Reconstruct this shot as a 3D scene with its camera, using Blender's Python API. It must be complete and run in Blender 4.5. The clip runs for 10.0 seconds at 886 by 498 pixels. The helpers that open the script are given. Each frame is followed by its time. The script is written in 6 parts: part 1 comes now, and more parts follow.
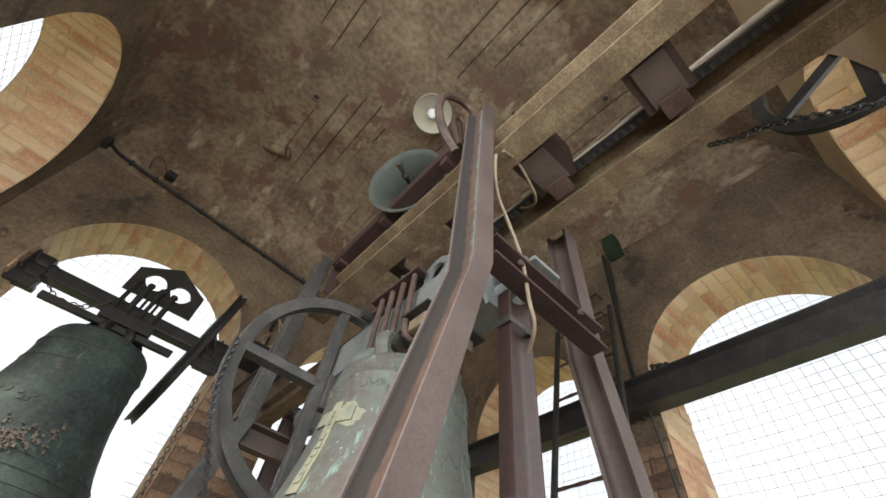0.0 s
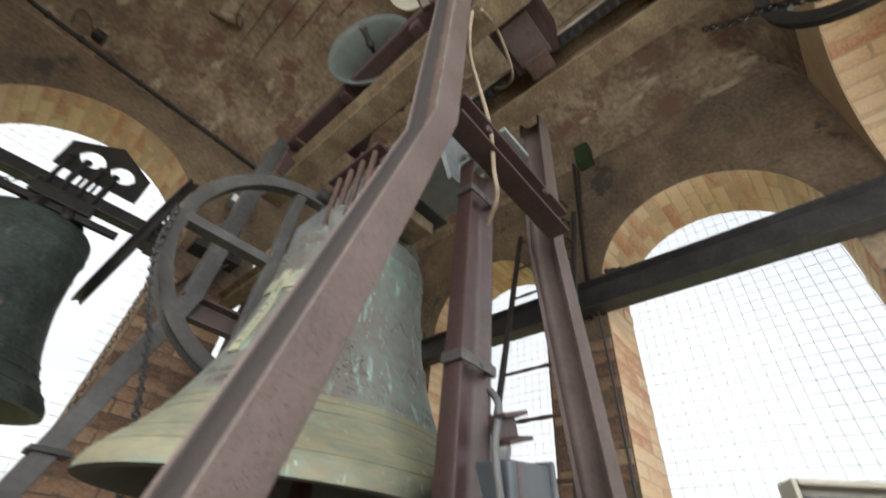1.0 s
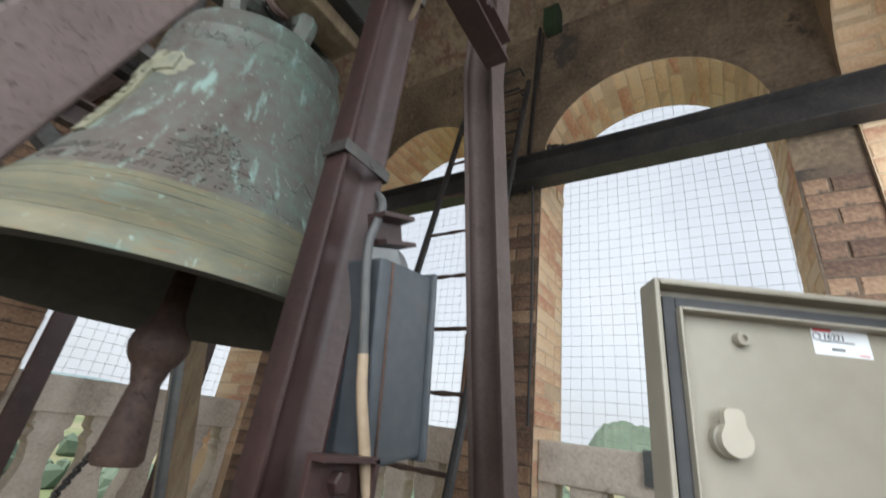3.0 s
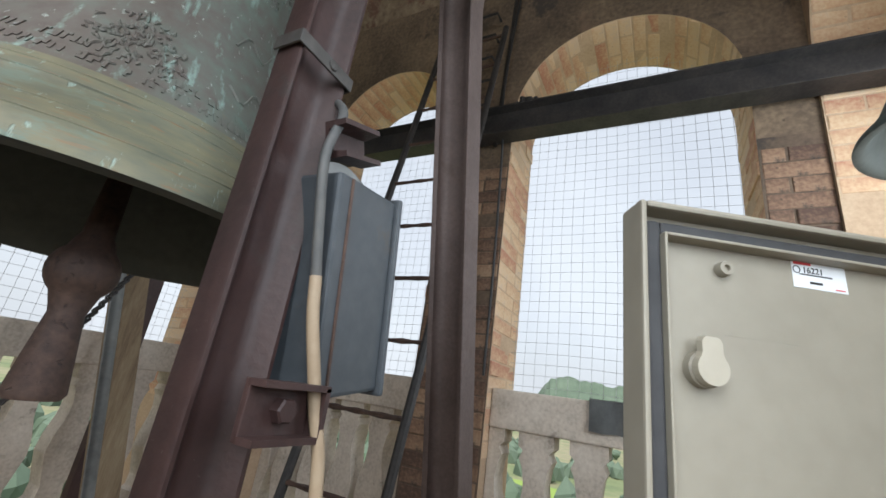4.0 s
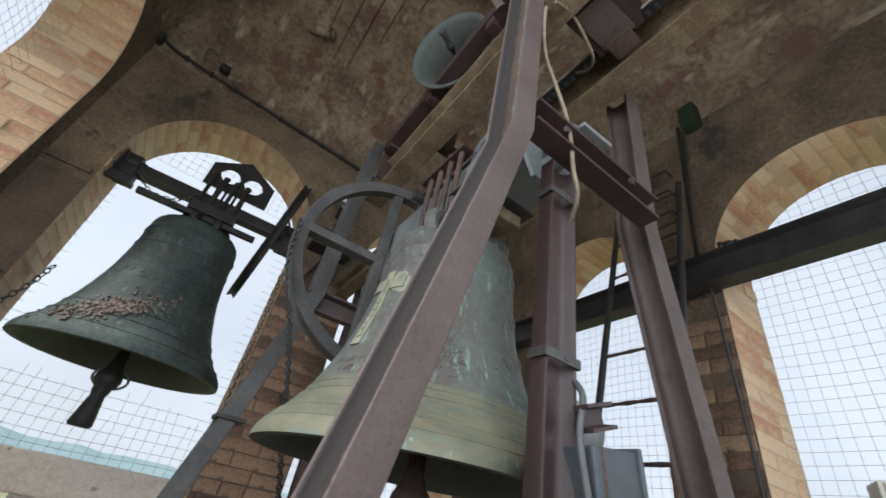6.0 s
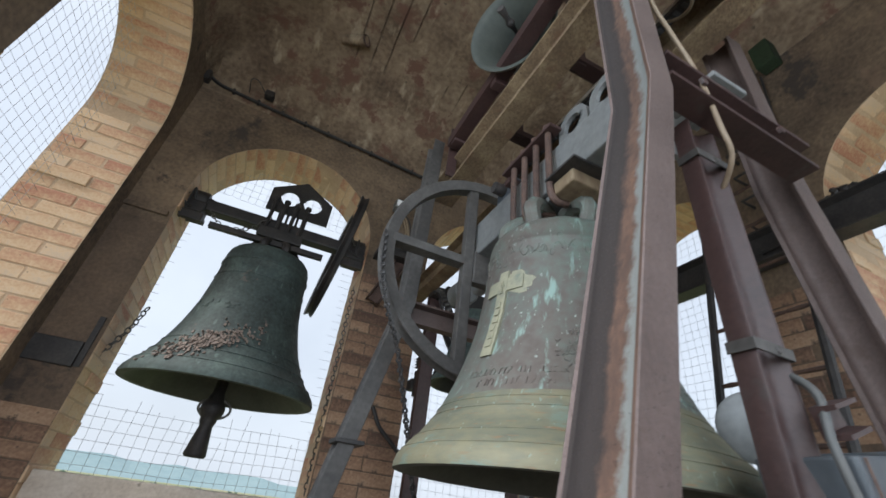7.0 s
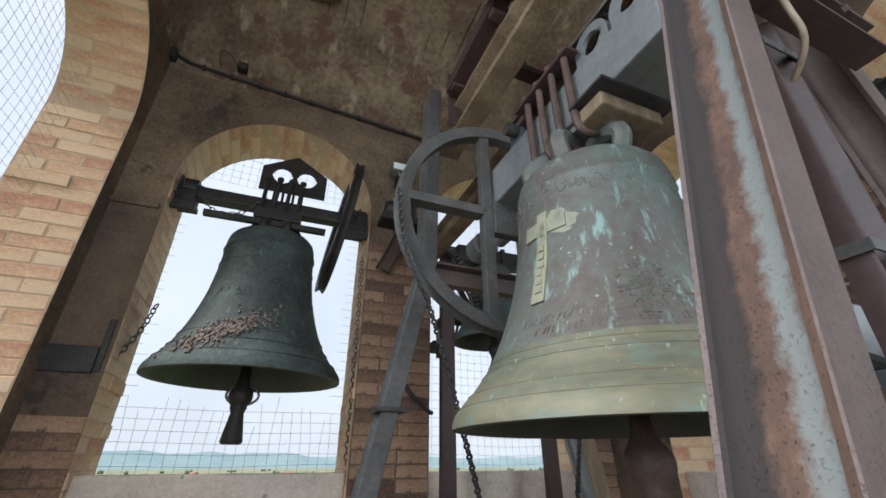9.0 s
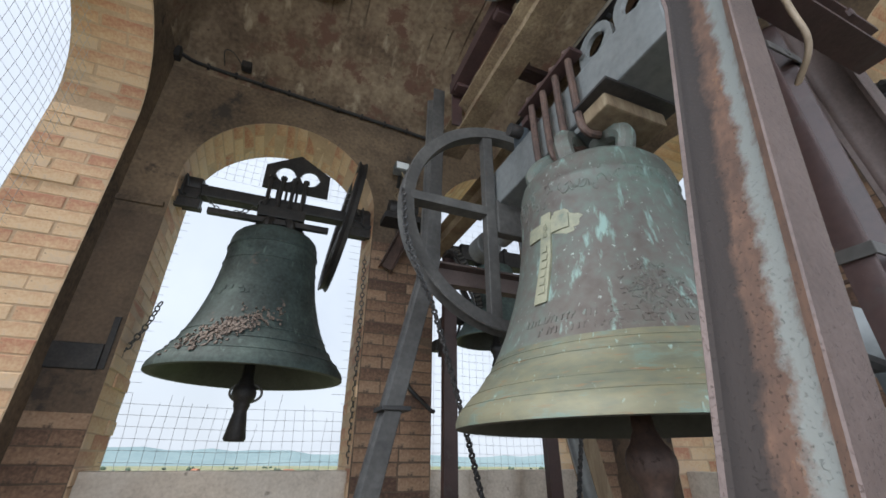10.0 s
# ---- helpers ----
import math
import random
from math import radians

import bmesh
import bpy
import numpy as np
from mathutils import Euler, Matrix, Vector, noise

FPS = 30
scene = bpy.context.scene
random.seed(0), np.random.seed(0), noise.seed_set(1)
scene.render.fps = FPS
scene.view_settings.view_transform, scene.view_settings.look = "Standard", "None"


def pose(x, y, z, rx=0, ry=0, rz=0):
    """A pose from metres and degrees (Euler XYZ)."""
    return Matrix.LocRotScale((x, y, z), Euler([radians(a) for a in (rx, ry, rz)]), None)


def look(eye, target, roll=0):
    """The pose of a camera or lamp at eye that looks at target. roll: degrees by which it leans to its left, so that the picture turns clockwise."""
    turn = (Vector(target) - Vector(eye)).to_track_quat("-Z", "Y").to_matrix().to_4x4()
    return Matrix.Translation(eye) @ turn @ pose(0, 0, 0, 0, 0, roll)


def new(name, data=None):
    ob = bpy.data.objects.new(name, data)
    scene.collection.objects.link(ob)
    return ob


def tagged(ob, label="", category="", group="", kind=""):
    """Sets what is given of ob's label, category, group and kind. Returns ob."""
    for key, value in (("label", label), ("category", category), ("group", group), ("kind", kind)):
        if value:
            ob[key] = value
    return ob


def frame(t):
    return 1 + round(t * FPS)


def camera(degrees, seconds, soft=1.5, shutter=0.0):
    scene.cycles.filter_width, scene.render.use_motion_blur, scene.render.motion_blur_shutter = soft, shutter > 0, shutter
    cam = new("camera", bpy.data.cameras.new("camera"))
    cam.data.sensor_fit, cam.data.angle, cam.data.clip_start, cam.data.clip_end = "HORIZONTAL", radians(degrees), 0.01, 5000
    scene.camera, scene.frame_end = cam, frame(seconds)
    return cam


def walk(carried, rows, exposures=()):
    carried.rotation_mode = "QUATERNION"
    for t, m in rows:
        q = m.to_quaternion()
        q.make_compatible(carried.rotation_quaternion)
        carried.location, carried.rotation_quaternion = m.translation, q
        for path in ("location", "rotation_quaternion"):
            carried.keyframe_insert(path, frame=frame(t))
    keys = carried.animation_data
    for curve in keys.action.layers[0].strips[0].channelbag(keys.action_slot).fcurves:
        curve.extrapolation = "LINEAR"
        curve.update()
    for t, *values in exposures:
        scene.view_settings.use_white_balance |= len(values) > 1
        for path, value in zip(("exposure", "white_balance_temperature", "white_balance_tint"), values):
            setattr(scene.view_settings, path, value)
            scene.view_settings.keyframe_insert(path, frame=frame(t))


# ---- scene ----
# The walk: a hand-held camera under the bell frame of a brick belfry.
cam = camera(93.8, 10.0, soft=1.6, shutter=0.3)
PATH = [
    (0, (0.243, 0.326, 1.442), (0.990, 1.359, 2.984), 8.7),
    (0.5, (0.247, 0.325, 1.449), (1.044, 1.400, 2.935), 8.8),
    (1, (0.335, 0.388, 1.426), (1.413, 1.504, 2.688), 6.3),
    (1.5, (0.449, 0.412, 1.413), (1.789, 1.438, 2.486), 3.9),
    (2, (0.454, 0.408, 1.405), (1.843, 1.410, 2.438), 7.8),
    (2.5, (0.431, 0.388, 1.400), (1.791, 1.466, 2.394), 9.4),
    (3, (0.471, 0.402, 1.387), (1.967, 1.461, 2.187), 7.7),
    (3.2, (0.500, 0.418, 1.376), (2.076, 1.413, 2.102), 7.7),
    (4.3, (0.523, 0.430, 1.366), (2.183, 1.351, 1.995), 8.4),
    (4.5, (0.529, 0.430, 1.364), (2.191, 1.353, 1.986), 8.5),
    (5, (0.472, 0.421, 1.371), (1.916, 1.577, 2.131), 10.6),
    (5.5, (0.344, 0.329, 1.407), (1.323, 1.729, 2.448), 10.8),
    (5.7, (0.317, 0.307, 1.416), (1.195, 1.725, 2.520), 11.3),
    (6.8, (0.209, 0.397, 1.435), (0.839, 1.958, 2.514), 9.8),
    (7, (0.185, 0.440, 1.451), (0.804, 2.017, 2.514), 7.7),
    (7.5, (0.184, 0.501, 1.456), (0.853, 2.119, 2.425), 3.8),
    (8, (0.155, 0.527, 1.454), (0.809, 2.179, 2.371), 1.4),
    (8.5, (0.151, 0.540, 1.456), (0.831, 2.183, 2.371), 0.3),
    (9, (0.146, 0.539, 1.461), (0.828, 2.184, 2.371), -0.1),
    (9.5, (0.141, 0.538, 1.458), (0.817, 2.188, 2.365), 0.3),
    (10, (0.139, 0.534, 1.461), (0.814, 2.185, 2.366), 0.3),
]
EXPOSURES = ((0.0, 1.56, 6750, 10), (0.6, 1.56, 6750, 10), (1.6, 1.37, 6550, 10), (3.0, 1.2, 6350, 10), (4.5, 1.17, 6250, 10), (5.2, 1.15, 6250, 10), (5.7, 1.14, 6150, 10), (7.0, 1.17, 6050, 10), (10.0, 1.22, 6050, 10))
walk(cam, [(t, look(eye, target, roll)) for t, eye, target, roll in PATH], EXPOSURES)

# ---- daylight: a bright overcast sky ----
world = bpy.data.worlds.new("overcast_sky")
scene.world = world
world.use_nodes = True
wn, wl = world.node_tree.nodes, world.node_tree.links
wn.clear()
sky = wn.new("ShaderNodeTexSky")
sky.sky_type, sky.sun_disc = "NISHITA", False
sky.sun_elevation, sky.sun_rotation = radians(48), radians(-104)
sky.air_density, sky.dust_density, sky.ozone_density = 1.0, 6.0, 1.0
white = wn.new("ShaderNodeMix")
white.data_type = "RGBA"
white.inputs[0].default_value = 0.72
white.inputs[7].default_value = (7.6, 8.0, 8.4, 1)
wl.new(sky.outputs[0], white.inputs[6])
cloud = wn.new("ShaderNodeTexNoise")
cloud.inputs["Scale"].default_value, cloud.inputs["Detail"].default_value = 2.6, 5
veil = wn.new("ShaderNodeMapRange")
veil.inputs[1].default_value, veil.inputs[2].default_value, veil.inputs[3].default_value, veil.inputs[4].default_value = 0.35, 0.65, 0.70, 0.88
wl.new(cloud.outputs[0], veil.inputs[0])
wl.new(veil.outputs[0], white.inputs[0])
back = wn.new("ShaderNodeBackground")
back.inputs[1].default_value = 0.057
wl.new(white.outputs[2], back.inputs[0])
wo = wn.new("ShaderNodeOutputWorld")
wl.new(back.outputs[0], wo.inputs[0])
sun = new("sun", bpy.data.lights.new("sun", "SUN"))
sun.data.energy, sun.data.angle, sun.data.color = 1.8, radians(14), (1.0, 0.95, 0.88)
sun.matrix_world = look((-6, -1.5, 7), (0, 0, 0))


def window_light(name, at, target, wide, high, watts):
    """Skylight that comes in by an opening behind the walk."""
    data = bpy.data.lights.new(name, "AREA")
    data.shape, data.size, data.size_y, data.energy, data.color = "RECTANGLE", wide, high, watts, (0.84, 0.93, 1.0)
    ob = new(name, data)
    ob.matrix_world = look(at, target)


window_light("daylight_south_west", (0.015, -0.49, 2.15), (0.015, 1.0, 2.15), 0.95, 1.5, 16.5)
window_light("daylight_south_east", (1.62, -0.50, 2.05), (1.62, 1.0, 2.05), 0.72, 1.25, 11.5)
window_light("daylight_west", (-1.10, 0.42, 2.2), (1.0, 0.42, 2.2), 0.95, 1.6, 19.5)


# ---- materials ----
def material(name, tones, rough=0.8, metal=0.0, scale=8.0, fine=60.0, bump=0.3, spots=None, spot_scale=14.0, spot_at=0.62, per_piece=0.0, stretch=(1, 1, 1), relief=0.004, pits=None, streaks=None):
    """A weathered surface: tones blended by a large and a fine noise, optional spots, pits (colour, scale, start) and streaks (colour, scale, start, stretch), fine relief."""
    m = bpy.data.materials.new(name)
    m.use_nodes = True
    n, l = m.node_tree.nodes, m.node_tree.links
    b = n["Principled BSDF"]
    co = n.new("ShaderNodeTexCoord")
    mp = n.new("ShaderNodeMapping")
    mp.inputs[3].default_value = stretch
    l.new(co.outputs["Object"], mp.inputs[0])
    big = n.new("ShaderNodeTexNoise")
    big.inputs["Scale"].default_value, big.inputs["Detail"].default_value, big.inputs["Roughness"].default_value = scale, 6, 0.62
    small = n.new("ShaderNodeTexNoise")
    small.inputs["Scale"].default_value, small.inputs["Detail"].default_value = fine, 5
    l.new(mp.outputs[0], big.inputs[0])
    l.new(mp.outputs[0], small.inputs[0])
    mix = n.new("ShaderNodeMath")
    mix.operation = "MULTIPLY_ADD"
    mix.inputs[1].default_value = 0.35
    l.new(small.outputs[0], mix.inputs[0])
    scaled = n.new("ShaderNodeMath")
    scaled.operation = "MULTIPLY"
    scaled.inputs[1].default_value = 0.65
    l.new(big.outputs[0], scaled.inputs[0])
    l.new(scaled.outputs[0], mix.inputs[2])
    value = mix.outputs[0]
    if per_piece:
        info = n.new("ShaderNodeObjectInfo")
        geo = n.new("ShaderNodeNewGeometry")
        both = n.new("ShaderNodeMath")
        both.operation = "ADD"
        l.new(info.outputs["Random"], both.inputs[0])
        l.new(geo.outputs["Random Per Island"], both.inputs[1])
        wrap = n.new("ShaderNodeMath")
        wrap.operation = "FRACT"
        l.new(both.outputs[0], wrap.inputs[0])
        shift = n.new("ShaderNodeMath")
        shift.operation = "MULTIPLY_ADD"
        shift.inputs[1].default_value = per_piece
        l.new(wrap.outputs[0], shift.inputs[0])
        less = n.new("ShaderNodeMath")
        less.operation = "SUBTRACT"
        less.inputs[1].default_value = per_piece / 2
        l.new(value, less.inputs[0])
        l.new(less.outputs[0], shift.inputs[2])
        value = shift.outputs[0]
    ramp = n.new("ShaderNodeValToRGB")
    els = ramp.color_ramp.elements
    lo, hi = 0.33, 0.67
    for i, tone in enumerate(tones):
        at = lo + (hi - lo) * i / max(1, len(tones) - 1)
        el = els[i] if i < 2 else els.new(at)
        el.position = at
        el.color = (*tone, 1)
    l.new(value, ramp.inputs[0])
    colour = ramp.outputs[0]
    if spots:
        sp = n.new("ShaderNodeTexNoise")
        sp.inputs["Scale"].default_value, sp.inputs["Detail"].default_value, sp.inputs["Roughness"].default_value = spot_scale, 7, 0.7
        l.new(mp.outputs[0], sp.inputs[0])
        sr = n.new("ShaderNodeValToRGB")
        sr.color_ramp.elements[0].position, sr.color_ramp.elements[1].position = spot_at, spot_at + 0.07
        l.new(sp.outputs[0], sr.inputs[0])
        sm = n.new("ShaderNodeMix")
        sm.data_type = "RGBA"
        sm.inputs[7].default_value = (*spots, 1)
        l.new(sr.outputs[0], sm.inputs[0])
        l.new(colour, sm.inputs[6])
        colour = sm.outputs[2]
    height = mix.outputs[0]
    for layer in (streaks, pits):
        if not layer:
            continue
        lm = n.new("ShaderNodeMapping")
        lm.inputs[3].default_value = layer[3] if len(layer) > 3 else (1, 1, 1)
        l.new(co.outputs["Object"], lm.inputs[0])
        ln = n.new("ShaderNodeTexNoise")
        ln.inputs["Scale"].default_value, ln.inputs["Detail"].default_value, ln.inputs["Roughness"].default_value = layer[1], 4, 0.6
        l.new(lm.outputs[0], ln.inputs[0])
        lr = n.new("ShaderNodeMapRange")
        lr.inputs[1].default_value, lr.inputs[2].default_value = layer[2], layer[2] + 0.12
        l.new(ln.outputs[0], lr.inputs[0])
        mixed = n.new("ShaderNodeMix")
        mixed.data_type = "RGBA"
        mixed.inputs[7].default_value = (*layer[0], 1)
        l.new(lr.outputs[0], mixed.inputs[0])
        l.new(colour, mixed.inputs[6])
        colour = mixed.outputs[2]
        if layer is pits:
            sunk = n.new("ShaderNodeMath")
            sunk.operation = "MULTIPLY_ADD"
            sunk.inputs[1].default_value = -0.8
            l.new(lr.outputs[0], sunk.inputs[0])
            l.new(height, sunk.inputs[2])
            height = sunk.outputs[0]
    l.new(colour, b.inputs["Base Color"])
    b.inputs["Roughness"].default_value, b.inputs["Metallic"].default_value = rough, metal
    bp = n.new("ShaderNodeBump")
    bp.inputs["Strength"].default_value, bp.inputs["Distance"].default_value = bump, relief
    l.new(height, bp.inputs["Height"])
    l.new(bp.outputs[0], b.inputs["Normal"])
    return m


M = {}
M["brick"] = material("ochre_brick", [(0.42, 0.205, 0.13), (0.50, 0.305, 0.19), (0.56, 0.375, 0.235), (0.61, 0.44, 0.285), (0.56, 0.42, 0.30)], 0.92, scale=7, fine=70, bump=0.7, per_piece=0.30, spots=(0.36, 0.24, 0.165), spot_scale=9, spot_at=0.65, pits=((0.26, 0.17, 0.115), 34, 0.66))
M["mortar"] = material("old_lime_mortar", [(0.38, 0.265, 0.175), (0.46, 0.33, 0.22), (0.53, 0.39, 0.265)], 0.95, scale=5, fine=80, bump=0.5)
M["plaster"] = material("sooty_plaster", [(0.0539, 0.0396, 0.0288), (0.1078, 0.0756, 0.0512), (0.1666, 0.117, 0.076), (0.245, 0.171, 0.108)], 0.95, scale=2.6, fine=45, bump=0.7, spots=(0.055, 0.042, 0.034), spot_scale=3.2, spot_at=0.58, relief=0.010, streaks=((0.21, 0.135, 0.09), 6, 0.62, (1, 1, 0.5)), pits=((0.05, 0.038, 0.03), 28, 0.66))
M["ceiling"] = material("flaking_ceiling_render", [(0.065, 0.044, 0.030), (0.13, 0.09, 0.058), (0.20, 0.145, 0.095), (0.28, 0.215, 0.145)], 0.95, scale=3.0, fine=30, bump=0.9, spots=(0.125, 0.066, 0.045), spot_scale=3.6, spot_at=0.53, relief=0.014, streaks=((0.33, 0.265, 0.185), 5.5, 0.60, (1.6, 0.6, 1)), pits=((0.06, 0.04, 0.03), 24, 0.66))
M["concrete"] = material("grey_weathered_concrete", [(0.34, 0.29, 0.24), (0.52, 0.45, 0.375), (0.64, 0.57, 0.49)], 0.93, scale=6, fine=70, bump=0.5, spots=(0.26, 0.22, 0.18), spot_scale=8, spot_at=0.62, pits=((0.28, 0.22, 0.17), 60, 0.68))
M["brown"] = material("brown_painted_steel", [(0.050, 0.032, 0.027), (0.076, 0.051, 0.044), (0.102, 0.071, 0.062)], 0.68, 0.0, scale=7, fine=160, bump=0.5, spots=(0.062, 0.038, 0.030), spot_scale=22, spot_at=0.58, relief=0.0025, pits=((0.040, 0.024, 0.020), 400, 0.575))
# darker brick and mortar for the bare pier faces
M["darkbrick"] = material("dark_pier_brick", [(0.085, 0.050, 0.036), (0.16, 0.095, 0.063), (0.25, 0.152, 0.095), (0.33, 0.22, 0.143)], 0.95, scale=4, fine=70, bump=0.7, per_piece=0.28, spots=(0.06, 0.045, 0.036), spot_scale=4, spot_at=0.55, pits=((0.09, 0.06, 0.045), 30, 0.64))
M["darkmortar"] = material("dark_face_mortar", [(0.06, 0.04278, 0.0306), (0.11, 0.07626, 0.0527), (0.17, 0.1163, 0.0765)], 0.95, scale=3.5, fine=60, bump=0.6, spots=(0.05, 0.038, 0.03), spot_scale=4, spot_at=0.56, pits=((0.045, 0.034, 0.028), 30, 0.64))
M["rusty"] = material("rust_pitted_beam", [(0.075, 0.045, 0.024), (0.155, 0.105, 0.058), (0.27, 0.20, 0.115)], 0.85, 0.0, scale=9, fine=130, bump=0.8, spots=(0.13, 0.075, 0.04), spot_scale=10, spot_at=0.55, pits=((0.06, 0.032, 0.02), 330, 0.56))
M["darkred"] = material("dark_red_oxide_steel", [(0.0216, 0.0102, 0.0089), (0.0374, 0.0178, 0.0158), (0.0504, 0.0251, 0.0218)], 0.55, 0.0, scale=7, fine=110, bump=0.5, spots=(0.040, 0.026, 0.023), spot_scale=16, spot_at=0.58, pits=((0.12, 0.10, 0.09), 200, 0.70))
M["black"] = material("black_grimy_steel", [(0.012, 0.011, 0.012), (0.028, 0.025, 0.024), (0.05, 0.042, 0.038)], 0.6, 0.2, scale=9, fine=80, bump=0.4)
M["grey"] = material("grey_painted_steel", [(0.10, 0.102, 0.10), (0.155, 0.158, 0.155), (0.20, 0.202, 0.195)], 0.5, 0.1, scale=5, fine=60, bump=0.2, spots=(0.12, 0.075, 0.05), spot_scale=16, spot_at=0.70)
M["wheel"] = material("dark_grey_wheel_steel", [(0.030, 0.027, 0.025), (0.055, 0.050, 0.046), (0.088, 0.082, 0.075)], 0.6, 0.1, scale=7, fine=70, bump=0.3)
M["bluegrey"] = material("blue_grey_enclosure_paint", [(0.036, 0.043, 0.050), (0.052, 0.060, 0.068), (0.072, 0.080, 0.088)], 0.5, 0.0, scale=5, fine=60, bump=0.2, spots=(0.07, 0.062, 0.055), spot_scale=9, spot_at=0.62, streaks=((0.10, 0.10, 0.098), 14, 0.66, (1, 1, 0.3)))
M["bronze"] = material("green_patina_bronze", [(0.076, 0.058, 0.050), (0.098, 0.086, 0.074), (0.104, 0.117, 0.099), (0.108, 0.154, 0.128)], 0.62, 0.2, scale=3.4, fine=48, bump=0.4, spots=(0.15, 0.110, 0.062), spot_scale=11, spot_at=0.66, streaks=((0.20, 0.285, 0.25), 46, 0.585, (1, 1, 0.18)), pits=((0.36, 0.41, 0.37), 110, 0.645, (1, 1, 0.6)))
M["bronzeband"] = material("pale_verdigris_bronze", [(0.07409, 0.08324, 0.0635), (0.1094, 0.1115, 0.07762), (0.1446, 0.1341, 0.08324), (0.1658, 0.1517, 0.09526)], 0.62, 0.2, scale=4, fine=36, bump=0.4, stretch=(1, 1, 3), spots=(0.115, 0.145, 0.115), spot_scale=9, spot_at=0.57, streaks=((0.17, 0.105, 0.055), 26, 0.60, (1, 1, 7)), pits=((0.26, 0.35, 0.31), 80, 0.64, (1, 1, 0.3)))
M["bronzedark"] = material("dark_patina_bronze", [(0.0230, 0.0279, 0.0262), (0.0410, 0.0541, 0.0508), (0.0631, 0.0869, 0.0804), (0.0976, 0.1320, 0.1181)], 0.72, 0.15, scale=6, fine=60, bump=0.5, spots=(0.12, 0.098, 0.082), spot_scale=11, spot_at=0.64, streaks=((0.13, 0.18, 0.16), 30, 0.63, (1, 1, 0.2)), pits=((0.17, 0.15, 0.13), 60, 0.70))
M["crust"] = material("brown_flaking_crust", [(0.060, 0.045, 0.038), (0.15, 0.115, 0.095), (0.27, 0.22, 0.185)], 0.8, 0.0, scale=26, fine=110, bump=0.6)
M["ochrepatch"] = material("ochre_relief_patch", [(0.16, 0.165, 0.125), (0.235, 0.225, 0.155), (0.28, 0.265, 0.185)], 0.6, 0.15, scale=14, fine=90, bump=0.5, spots=(0.13, 0.15, 0.12), spot_scale=30, spot_at=0.6)
# bell insides: bronze with the hollow's shade put into the colour
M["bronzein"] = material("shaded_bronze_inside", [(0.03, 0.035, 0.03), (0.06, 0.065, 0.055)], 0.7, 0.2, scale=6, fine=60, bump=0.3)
M["iron"] = material("rusty_forged_iron", [(0.034, 0.022, 0.018), (0.075, 0.044, 0.034), (0.12, 0.072, 0.052)], 0.65, 0.2, scale=12, fine=100, bump=0.6, pits=((0.028, 0.018, 0.015), 90, 0.6))
M["wood"] = material("old_grey_timber", [(0.098, 0.064, 0.038), (0.165, 0.116, 0.068), (0.225, 0.173, 0.109)], 0.85, scale=7, fine=70, bump=0.5, stretch=(5, 5, 0.6))
M["cabinet"] = material("aged_ivory_polyester", [(0.2650, 0.2393, 0.1890), (0.2980, 0.2712, 0.2151), (0.3230, 0.2934, 0.2340)], 0.5, scale=3, fine=40, bump=0.06, spots=(0.33, 0.30, 0.24), spot_scale=7, spot_at=0.62, pits=((0.24, 0.205, 0.16), 70, 0.73))
M["gasket"] = material("dark_rubber_gasket", [(0.035, 0.035, 0.037), (0.06, 0.06, 0.062)], 0.8, scale=12, fine=60, bump=0.2)
M["label"] = material("white_paper_label", [(0.70, 0.72, 0.74), (0.76, 0.78, 0.80)], 0.6, scale=9, fine=60, bump=0.02)
M["red"] = material("red_print", [(0.55, 0.04, 0.05), (0.60, 0.06, 0.07)], 0.6, scale=9, fine=60, bump=0.02)
M["ink"] = material("black_print", [(0.02, 0.02, 0.022), (0.03, 0.03, 0.032)], 0.6, scale=9, fine=60, bump=0.02)
M["cablebeige"] = material("beige_cable_sheath", [(0.20, 0.145, 0.09), (0.265, 0.195, 0.125), (0.32, 0.245, 0.165)], 0.6, scale=14, fine=60, bump=0.15)
M["cablegrey"] = material("paint_spattered_cable", [(0.052, 0.055, 0.055), (0.077, 0.077, 0.075), (0.101, 0.098, 0.091)], 0.6, scale=14, fine=60, bump=0.2, spots=(0.30, 0.24, 0.17), spot_scale=34, spot_at=0.62)
M["cabletan"] = material("grimy_tan_cable", [(0.12, 0.085, 0.052), (0.17, 0.122, 0.078), (0.22, 0.165, 0.11)], 0.6, scale=16, fine=70, bump=0.2)
M["cableblack"] = material("black_cable", [(0.012, 0.012, 0.013), (0.03, 0.028, 0.027)], 0.6, scale=14, fine=60, bump=0.2)
M["netwire"] = material("galvanised_wire", [(0.30, 0.31, 0.32), (0.42, 0.43, 0.44)], 0.55, 0.4, scale=20, fine=90, bump=0.1)
M["chain"] = material("dull_chain_steel", [(0.06, 0.055, 0.05), (0.13, 0.12, 0.11)], 0.5, 0.6, scale=25, fine=90, bump=0.3)
M["enamel"] = material("cream_lamp_enamel", [(0.37, 0.335, 0.265), (0.44, 0.40, 0.32)], 0.5, scale=10, fine=60, bump=0.1)
M["moss"] = material("green_mossy_tin", [(0.010, 0.018, 0.007), (0.020, 0.038, 0.013)], 0.9, scale=14, fine=60, bump=0.5)
M["boards"] = material("pale_bounce_floor", [(0.26, 0.22, 0.17), (0.40, 0.35, 0.28)], 0.9, scale=5, fine=60, bump=0.4)
M["field"] = material("hazy_fields", [(0.10, 0.14, 0.07), (0.18, 0.22, 0.10), (0.30, 0.27, 0.17), (0.13, 0.18, 0.09)], 0.95, scale=0.012, fine=0.09, bump=0.0)
